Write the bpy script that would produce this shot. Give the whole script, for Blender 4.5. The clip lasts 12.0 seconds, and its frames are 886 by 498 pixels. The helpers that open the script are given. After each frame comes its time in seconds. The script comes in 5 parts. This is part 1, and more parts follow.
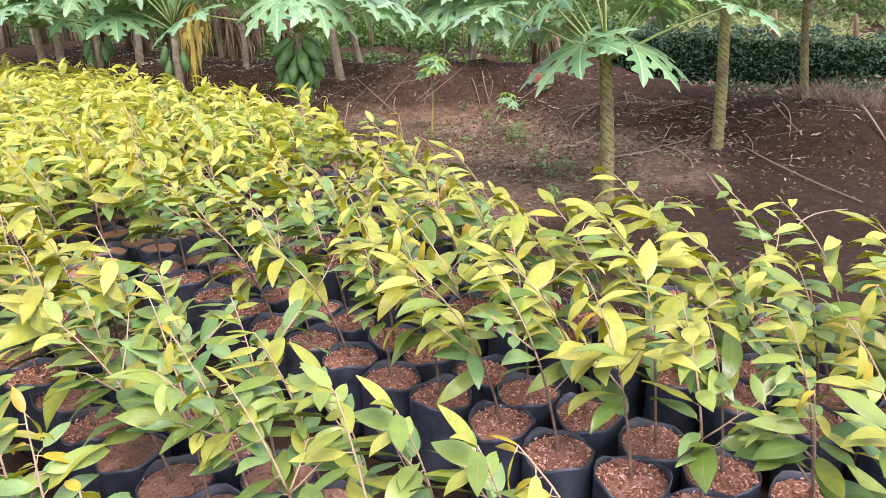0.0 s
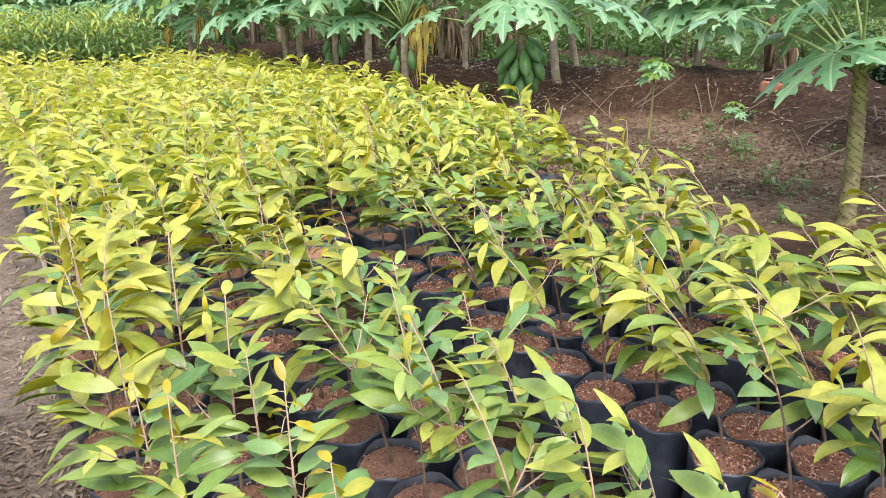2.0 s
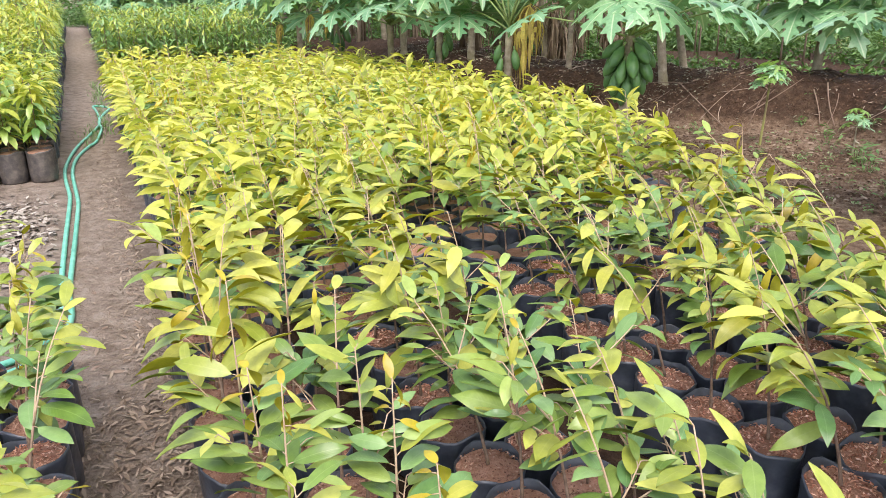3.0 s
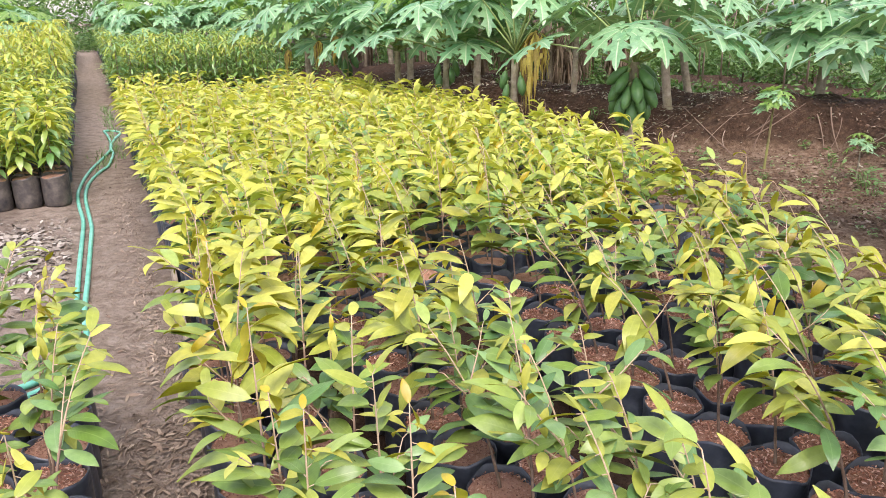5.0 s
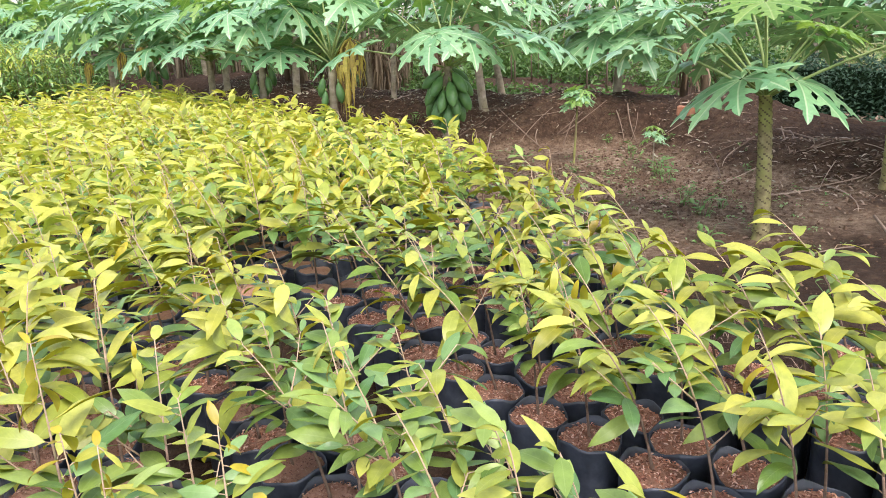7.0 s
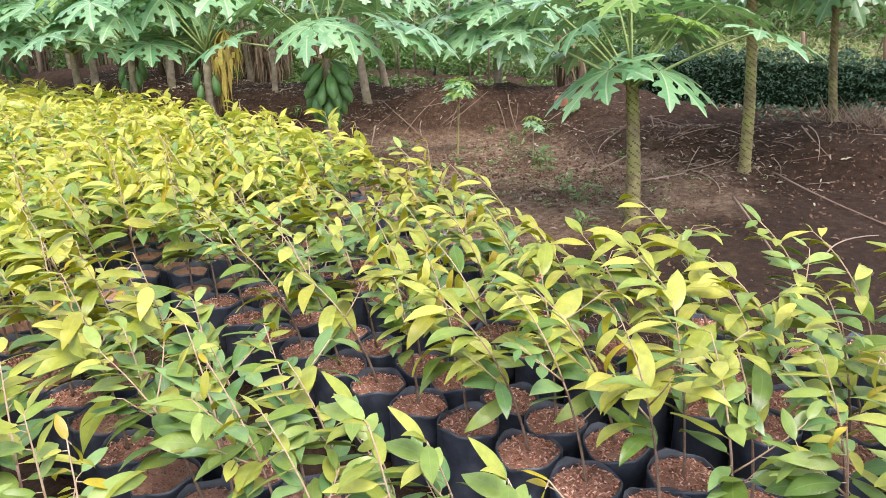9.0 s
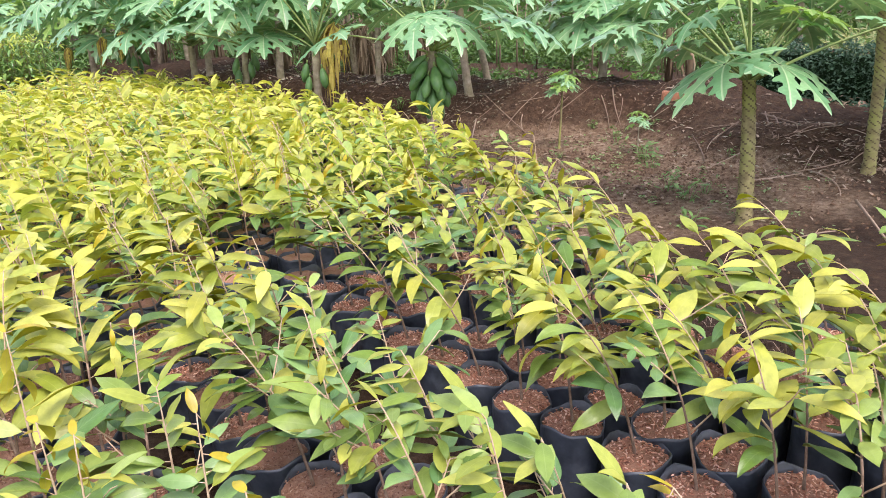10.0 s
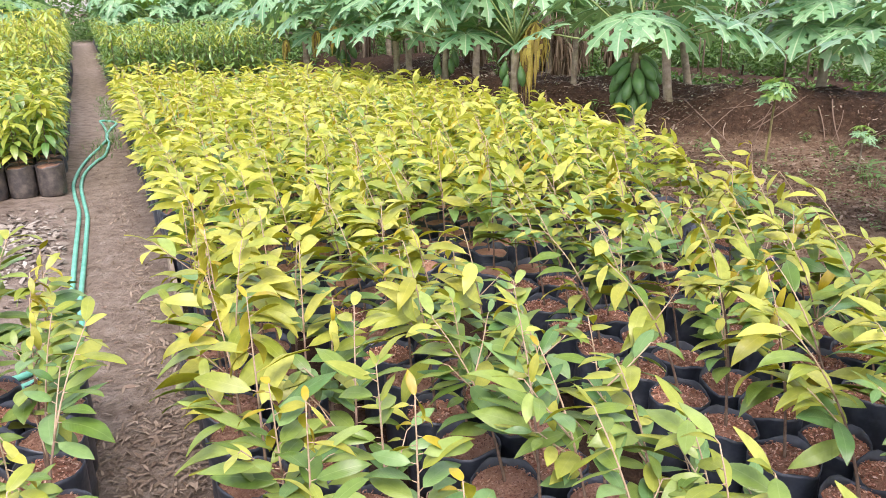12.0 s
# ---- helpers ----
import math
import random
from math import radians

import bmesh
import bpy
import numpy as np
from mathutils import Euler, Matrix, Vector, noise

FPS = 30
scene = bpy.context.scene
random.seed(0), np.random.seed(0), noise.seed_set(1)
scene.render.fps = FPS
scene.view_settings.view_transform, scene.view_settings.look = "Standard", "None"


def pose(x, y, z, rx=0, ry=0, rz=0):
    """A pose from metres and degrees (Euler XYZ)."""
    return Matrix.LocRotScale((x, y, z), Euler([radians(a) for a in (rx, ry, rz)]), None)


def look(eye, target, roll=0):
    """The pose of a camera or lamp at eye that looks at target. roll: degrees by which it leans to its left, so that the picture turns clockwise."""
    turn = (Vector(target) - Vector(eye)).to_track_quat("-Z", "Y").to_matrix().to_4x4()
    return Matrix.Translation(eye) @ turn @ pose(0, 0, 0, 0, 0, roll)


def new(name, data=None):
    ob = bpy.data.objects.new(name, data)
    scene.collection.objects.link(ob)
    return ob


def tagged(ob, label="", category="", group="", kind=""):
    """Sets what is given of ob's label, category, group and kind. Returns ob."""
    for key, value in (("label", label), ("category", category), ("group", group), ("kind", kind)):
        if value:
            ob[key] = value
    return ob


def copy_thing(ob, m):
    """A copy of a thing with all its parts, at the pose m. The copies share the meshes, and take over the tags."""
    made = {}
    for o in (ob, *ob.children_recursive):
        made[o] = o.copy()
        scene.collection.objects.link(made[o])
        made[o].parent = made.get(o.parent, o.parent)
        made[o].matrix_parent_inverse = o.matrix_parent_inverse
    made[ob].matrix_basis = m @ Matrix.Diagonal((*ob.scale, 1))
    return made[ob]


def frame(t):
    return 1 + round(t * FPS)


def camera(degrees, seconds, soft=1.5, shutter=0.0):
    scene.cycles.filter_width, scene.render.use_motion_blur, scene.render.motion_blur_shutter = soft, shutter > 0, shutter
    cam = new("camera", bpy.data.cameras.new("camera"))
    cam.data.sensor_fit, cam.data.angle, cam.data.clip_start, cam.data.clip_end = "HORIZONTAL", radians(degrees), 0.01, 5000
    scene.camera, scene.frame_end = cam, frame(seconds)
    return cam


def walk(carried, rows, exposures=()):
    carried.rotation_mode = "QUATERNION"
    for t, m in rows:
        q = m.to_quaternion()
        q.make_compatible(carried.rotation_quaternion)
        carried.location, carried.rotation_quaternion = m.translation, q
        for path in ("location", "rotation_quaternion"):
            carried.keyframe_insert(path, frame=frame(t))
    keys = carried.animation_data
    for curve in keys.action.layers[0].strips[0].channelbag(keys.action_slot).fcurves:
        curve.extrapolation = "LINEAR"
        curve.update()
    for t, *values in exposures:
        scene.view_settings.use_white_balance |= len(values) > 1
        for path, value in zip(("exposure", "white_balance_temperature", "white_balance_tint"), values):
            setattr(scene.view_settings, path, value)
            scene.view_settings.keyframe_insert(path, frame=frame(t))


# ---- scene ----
cam = camera(62.0, 12.0, 0.6)
PATH = [
    (0.0, look((0.000, 0.000, 1.396), (1.4048, 1.2486, 0.7126), -0.99)),
    (0.5, look((-0.007, 0.022, 1.394), (1.3255, 1.3546, 0.7246), -0.75)),
    (1.0, look((-0.021, 0.042, 1.395), (1.2142, 1.4615, 0.7173), -1.19)),
    (1.5, look((-0.038, 0.065, 1.396), (1.0868, 1.5737, 0.7193), -1.26)),
    (2.0, look((-0.061, 0.081, 1.399), (0.9555, 1.6680, 0.7293), -1.05)),
    (2.5, look((-0.079, 0.096, 1.404), (0.8282, 1.7468, 0.7317), -0.73)),
    (3.0, look((-0.090, 0.109, 1.406), (0.7106, 1.8147, 0.7372), -0.98)),
    (3.5, look((-0.093, 0.115, 1.403), (0.6938, 1.8267, 0.7318), -0.48)),
    (3.7, look((-0.095, 0.113, 1.402), (0.6735, 1.8330, 0.7301), -0.69)),
    (5.3, look((-0.131, 0.071, 1.443), (0.6878, 1.7916, 0.8370), -1.20)),
    (5.5, look((-0.124, 0.071, 1.438), (0.7283, 1.7739, 0.8256), -1.41)),
    (6.0, look((-0.102, 0.058, 1.437), (0.8863, 1.6837, 0.8206), -1.45)),
    (6.5, look((-0.081, 0.052, 1.430), (1.0167, 1.6089, 0.8212), -1.16)),
    (7.0, look((-0.066, 0.041, 1.430), (1.1041, 1.5458, 0.8249), -1.69)),
    (7.5, look((-0.042, 0.032, 1.426), (1.2321, 1.4513, 0.8247), -1.76)),
    (7.7, look((-0.031, 0.030, 1.422), (1.2848, 1.4114, 0.8219), -1.79)),
    (9.3, look((-0.019, -0.002, 1.428), (1.3571, 1.3044, 0.7948), -1.25)),
    (9.5, look((-0.025, 0.009, 1.427), (1.3011, 1.3632, 0.7888), -1.41)),
    (10.0, look((-0.051, 0.042, 1.425), (1.1391, 1.5154, 0.7835), -1.61)),
    (10.5, look((-0.075, 0.071, 1.422), (0.9782, 1.6414, 0.7723), -1.10)),
    (11.0, look((-0.098, 0.091, 1.420), (0.8489, 1.7330, 0.7818), -1.20)),
    (11.5, look((-0.110, 0.111, 1.417), (0.7611, 1.7951, 0.7814), -0.86)),
    (12.0, look((-0.129, 0.118, 1.416), (0.6733, 1.8379, 0.7840), -0.85)),
]
walk(cam, PATH, exposures=[(0.0, 1.48, 6700, 31), (2.0, 1.36, 6650, 18), (5.5, 1.36, 6700, 24), (7.5, 1.40, 6650, 18), (10.0, 1.40, 6650, 23), (12.0, 1.36, 6700, 24)])

# ---- light: bright overcast day ----
world = bpy.data.worlds.new("sky")
scene.world = world
world.use_nodes = True
wn = world.node_tree
sky = wn.nodes.new("ShaderNodeTexSky")
sky.sky_type = "NISHITA"
sky.sun_disc = False
sky.sun_elevation = radians(62)
sky.sun_rotation = radians(200)
sky.air_density = 1.0
sky.dust_density = 1.5
grey = wn.nodes.new("ShaderNodeHueSaturation")  # thin cloud over the blue
grey.inputs["Saturation"].default_value = 0.6
wn.links.new(sky.outputs[0], grey.inputs["Color"])
wn.links.new(grey.outputs[0], wn.nodes["Background"].inputs[0])
wn.nodes["Background"].inputs[1].default_value = 0.15
sun = new("sun", bpy.data.lights.new("sun", "SUN"))
sun.data.energy = 1.35
sun.data.angle = radians(40)
sun.data.color = (1.0, 0.96, 0.90)
sun.matrix_world = look((0, 0, 30), (0 + 4.0, 15.0, 0))


# ---- small mesh kit ----
class Mesh:
    """Collects vertices, faces, material slots and flat coordinates for one mesh."""

    def __init__(self):
        self.v, self.f, self.m, self.uv = [], [], [], []

    def add(self, verts, faces, slot=0, uvs=None):
        k = len(self.v)
        self.v.extend(tuple(p) for p in verts)
        self.uv.extend(uvs if uvs is not None else [(0.5, 0.5)] * len(verts))
        for f in faces:
            self.f.append(tuple(i + k for i in f))
            self.m.append(slot)

    def tube(self, points, radii, sides=8, slot=0, cap=True):
        pts = [Vector(p) for p in points]
        verts, faces = [], []
        side = None
        for i, p in enumerate(pts):
            d = (pts[min(i + 1, len(pts) - 1)] - pts[max(i - 1, 0)]).normalized()
            if side is None:
                side = d.orthogonal().normalized()
            side = (side - d * side.dot(d)).normalized()
            other = d.cross(side)
            for s in range(sides):
                a = 2 * math.pi * s / sides
                verts.append(p + (side * math.cos(a) + other * math.sin(a)) * radii[i])
        for i in range(len(pts) - 1):
            for s in range(sides):
                a, b = i * sides + s, i * sides + (s + 1) % sides
                faces.append((a, b, b + sides, a + sides))
        if cap:
            faces.append(tuple(range(sides))[::-1])
            faces.append(tuple(range((len(pts) - 1) * sides, len(pts) * sides)))
        self.add(verts, faces, slot)

    def put(self, other, matrix, remap=None):
        k = len(self.v)
        self.v.extend(tuple(matrix @ Vector(p)) for p in other.v)
        self.uv.extend(other.uv)
        for f, m in zip(other.f, other.m):
            self.f.append(tuple(i + k for i in f))
            self.m.append(m if remap is None else remap[m])

    def data(self, name, mats, smooth=True):
        me = bpy.data.meshes.new(name)
        me.from_pydata(self.v, [], self.f)
        for m in mats:
            me.materials.append(m)
        me.polygons.foreach_set("material_index", self.m)
        me.polygons.foreach_set("use_smooth", [smooth] * len(self.f))
        layer = me.uv_layers.new(name="flat")
        idx = np.empty(len(me.loops), dtype=np.int32)
        me.loops.foreach_get("vertex_index", idx)
        layer.data.foreach_set("uv", np.array(self.uv, dtype=np.float32)[idx].ravel())
        me.update()
        return me


def part(name, me, parent, m=None, label=""):
    """Links mesh data as one part under a thing or a part."""
    ob = new(name, me)
    ob.parent = parent
    if m is not None:
        ob.matrix_basis = m
    return tagged(ob, label)


# ---- materials ----
def nodes_of(name):
    mat = bpy.data.materials.new(name)
    mat.use_nodes = True
    nt = mat.node_tree
    return mat, nt, nt.nodes["Principled BSDF"]


def ramp(nt, fac, stops):
    r = nt.nodes.new("ShaderNodeValToRGB")
    while len(r.color_ramp.elements) < len(stops):
        r.color_ramp.elements.new(0.5)
    for e, (p, c) in zip(r.color_ramp.elements, stops):
        e.position, e.color = p, (*c, 1)
    nt.links.new(fac, r.inputs[0])
    return r.outputs[0]


def world_noise(nt, scale, detail=4, rough=0.6):
    g = nt.nodes.new("ShaderNodeNewGeometry")
    n = nt.nodes.new("ShaderNodeTexNoise")
    n.inputs["Scale"].default_value, n.inputs["Detail"].default_value, n.inputs["Roughness"].default_value = scale, detail, rough
    nt.links.new(g.outputs["Position"], n.inputs["Vector"])
    return n.outputs["Fac"]


def mix(nt, fac, a, b, how="MIX"):
    n = nt.nodes.new("ShaderNodeMix")
    n.data_type, n.blend_type = "RGBA", how
    for sock, val in ((n.inputs[0], fac), (n.inputs[6], a), (n.inputs[7], b)):
        if isinstance(val, bpy.types.NodeSocket):
            nt.links.new(val, sock)
        else:
            sock.default_value = val if not isinstance(val, tuple) else (*val, 1)
    return n.outputs[2]


def math_node(nt, op, a, b=0.0, c=0.0):
    n = nt.nodes.new("ShaderNodeMath")
    n.operation = op
    for sock, val in zip(n.inputs, (a, b, c)):
        if isinstance(val, bpy.types.NodeSocket):
            nt.links.new(val, sock)
        else:
            sock.default_value = val
    return n.outputs[0]


def bump(nt, bsdf, height, strength, distance):
    b = nt.nodes.new("ShaderNodeBump")
    b.inputs["Strength"].default_value, b.inputs["Distance"].default_value = strength, distance
    nt.links.new(height, b.inputs["Height"])
    nt.links.new(b.outputs[0], bsdf.inputs["Normal"])


def piece_random(nt):
    """A number of its own for each object and each loose piece of a mesh."""
    o = nt.nodes.new("ShaderNodeObjectInfo")
    g = nt.nodes.new("ShaderNodeNewGeometry")
    s = math_node(nt, "ADD", o.outputs["Random"], g.outputs["Random Per Island"])
    return math_node(nt, "FRACT", s)


def leaf_material(name, dark, light, vein, rough=0.33, glow=0.3, veins=0.5, spread=0.25):
    mat, nt, b = nodes_of(name)
    rnd = piece_random(nt)
    col = mix(nt, rnd, dark, light)
    blotch = ramp(nt, world_noise(nt, 35, 3), [(0.35, (0.84, 0.86, 0.78)), (0.65, (1.10, 1.08, 1.05))])
    col = mix(nt, 1.0, col, blotch, "MULTIPLY")
    uv = nt.nodes.new("ShaderNodeUVMap")
    sep = nt.nodes.new("ShaderNodeSeparateXYZ")
    nt.links.new(uv.outputs[0], sep.inputs[0])
    across = math_node(nt, "ABSOLUTE", math_node(nt, "SUBTRACT", sep.outputs[0], 0.5))
    rib = math_node(nt, "LESS_THAN", across, 0.028)
    along = math_node(nt, "SUBTRACT", math_node(nt, "MULTIPLY", sep.outputs[1], 16.0), math_node(nt, "MULTIPLY", across, 6.0))
    wave = math_node(nt, "POWER", math_node(nt, "ABSOLUTE", math_node(nt, "SINE", math_node(nt, "MULTIPLY", along, 3.1416))), 0.5)
    side = math_node(nt, "MULTIPLY", math_node(nt, "SUBTRACT", 1.0, wave), 0.16)
    fac = math_node(nt, "MULTIPLY", math_node(nt, "MAXIMUM", rib, side), veins)
    col = mix(nt, fac, col, vein)
    nt.links.new(col, b.inputs["Base Color"])
    b.inputs["Roughness"].default_value = rough
    b.inputs["Specular IOR Level"].default_value = 0.75
    bump(nt, b, wave, 0.10, 0.003)
    tr = nt.nodes.new("ShaderNodeBsdfTranslucent")
    nt.links.new(mix(nt, 1.0, col, (1.0, 1.0, 0.55), "MULTIPLY"), tr.inputs["Color"])
    ms = nt.nodes.new("ShaderNodeMixShader")
    ms.inputs[0].default_value = glow
    nt.links.new(b.outputs[0], ms.inputs[1])
    nt.links.new(tr.outputs[0], ms.inputs[2])
    nt.links.new(ms.outputs[0], nt.nodes["Material Output"].inputs[0])
    return mat


def plain_material(name, stops, scale=20, rough=0.7, bump_scale=60, strength=0.4, distance=0.004, metal=0.0, spec=0.5, detail=5, per_piece=0.0):
    mat, nt, b = nodes_of(name)
    fac = world_noise(nt, scale, detail)
    if per_piece:
        fac = math_node(nt, "ADD", math_node(nt, "MULTIPLY", fac, 1 - per_piece), math_node(nt, "MULTIPLY", piece_random(nt), per_piece))
    nt.links.new(ramp(nt, fac, stops), b.inputs["Base Color"])
    b.inputs["Roughness"].default_value, b.inputs["Metallic"].default_value = rough, metal
    b.inputs["Specular IOR Level"].default_value = spec
    bump(nt, b, world_noise(nt, bump_scale, 4), strength, distance)
    return mat


M = {}
M["lime"] = leaf_material("lime_leaf", (0.34, 0.43, 0.055), (0.62, 0.66, 0.14), (0.62, 0.66, 0.2), veins=0.2, rough=0.34, glow=0.38)
M["yellow"] = leaf_material("yellow_leaf", (0.47, 0.48, 0.06), (0.75, 0.76, 0.16), (0.74, 0.67, 0.2), veins=0.2, rough=0.36, glow=0.38)
M["green"] = leaf_material("green_leaf", (0.14, 0.27, 0.04), (0.42, 0.56, 0.135), (0.42, 0.55, 0.2), veins=0.22, rough=0.30, glow=0.30)
M["dull"] = leaf_material("dull_green_leaf", (0.11, 0.26, 0.07), (0.27, 0.45, 0.155), (0.36, 0.48, 0.22), rough=0.30, veins=0.22, glow=0.24)
M["bronze"] = leaf_material("bronze_leaf", (0.44, 0.34, 0.014), (0.62, 0.52, 0.035), (0.55, 0.44, 0.06), veins=0.2)
M["under_young"] = leaf_material("golden_leaf_underside", (0.47, 0.45, 0.035), (0.62, 0.59, 0.07), (0.5, 0.42, 0.14), veins=0.3, rough=0.6, glow=0.5)
M["under_old"] = leaf_material("bronze_leaf_underside", (0.27, 0.34, 0.08), (0.38, 0.43, 0.11), (0.4, 0.38, 0.15), veins=0.3, rough=0.6, glow=0.5)
LEAF_KEYS = ("lime", "yellow", "green", "dull", "bronze")
M["stem"] = plain_material("sapling_bark", [(0.3, (0.17, 0.105, 0.07)), (0.7, (0.33, 0.235, 0.165))], 60, 0.8)
M["shoot"] = plain_material("young_shoot", [(0.3, (0.43, 0.28, 0.17)), (0.7, (0.57, 0.45, 0.30))], 80, 0.6)


def plastic_material():
    mat, nt, b = nodes_of("black_polybag")
    fac = world_noise(nt, 14, 5)
    nt.links.new(ramp(nt, fac, [(0.35, (0.028, 0.036, 0.047)), (0.58, (0.060, 0.073, 0.094)), (0.72, (0.10, 0.116, 0.138)), (0.82, (0.12, 0.10, 0.085))]), b.inputs["Base Color"])
    b.inputs["Roughness"].default_value = 0.38
    b.inputs["Specular IOR Level"].default_value = 0.8
    bump(nt, b, world_noise(nt, 11, 3), 0.5, 0.02)
    return mat


def dirt_material(name, stops, grain=220, strength=0.9, distance=0.01):
    mat, nt, b = nodes_of(name)
    big = world_noise(nt, 1.6, 5)
    small = world_noise(nt, grain, 3)
    mid = world_noise(nt, 18, 6, 0.7)
    fac = math_node(nt, "ADD", math_node(nt, "MULTIPLY", big, 0.3), math_node(nt, "ADD", math_node(nt, "MULTIPLY", mid, 0.5), math_node(nt, "MULTIPLY", small, 0.2)))
    nt.links.new(ramp(nt, fac, stops), b.inputs["Base Color"])
    b.inputs["Roughness"].default_value = 0.95
    b.inputs["Specular IOR Level"].default_value = 0.2
    bump(nt, b, math_node(nt, "ADD", mid, math_node(nt, "MULTIPLY", small, 0.4)), strength, distance)
    return mat


M["plastic"] = plastic_material()
M["potsoil"] = dirt_material("pot_soil", [(0.3, (0.24, 0.115, 0.07)), (0.5, (0.43, 0.235, 0.155)), (0.72, (0.60, 0.39, 0.28))], 300, 1.0, 0.012)
M["husk"] = plain_material("husk_flakes", [(0.0, (0.10, 0.034, 0.022)), (0.35, (0.44, 0.18, 0.105)), (0.7, (0.68, 0.37, 0.24)), (1.0, (0.88, 0.68, 0.55))], 40, 0.85, per_piece=0.85)
M["crumb"] = plain_material("soil_crumb", [(0.0, (0.14, 0.065, 0.042)), (0.5, (0.34, 0.18, 0.12)), (0.85, (0.50, 0.31, 0.22)), (1.0, (0.62, 0.49, 0.37))], 40, 0.95, per_piece=0.85)


# ---- ground: one sheet, with the path and the heaped earth under the papayas ----
def smooth(a, b, t):
    t = np.clip((t - a) / (b - a), 0, 1)
    return t * t * (3 - 2 * t)


def lumps(x, y, s, seed):
    return noise.fractal(Vector((x * s, y * s, seed)), 1.0, 2.0, 4)


def foot_x(y):
    return float(np.interp(y, [-2, 2.5, 3.6, 5.1, 6, 7.5, 9.5, 15], [6.4, 6.0, 5.8, 6.5, 5.5, 4.8, 4.1, 3.8]))


def ground_z(x, y):
    z = 0.02 * lumps(x, y, 0.9, 3) + 0.008 * lumps(x, y, 6, 7)
    s = x - foot_x(y)
    if s > -0.6:
        rise = float(smooth(-0.1, 0.8, s) * (1 - 0.55 * smooth(1.3, 3.2, s)))
        z += rise * ((0.26 if y < 3.5 else min(0.45, 0.26 + 0.13 * (y - 3.5))) + 0.16 * lumps(x, y, 0.8, 11)) + 0.035 * lumps(x, y, 3.0, 5) * float(smooth(-0.6, 0.4, s))
    if -0.4 < x < 0.15:
        z -= 0.01
    if x > 10:
        z -= 0.25 * float(smooth(10, 13, np.float64(x)))
    return z


def axis(fine0, fine1, step, far):
    mid = list(np.arange(fine0, fine1, step))
    out, d, p = [], step, fine1
    while p < far:
        out.append(p)
        d *= 1.35
        p += d
    low, d, p = [], step, fine0 - step
    while p > -far:
        low.append(p)
        d *= 1.35
        p -= d
    return [-far] + low[::-1] + mid + out + [far]


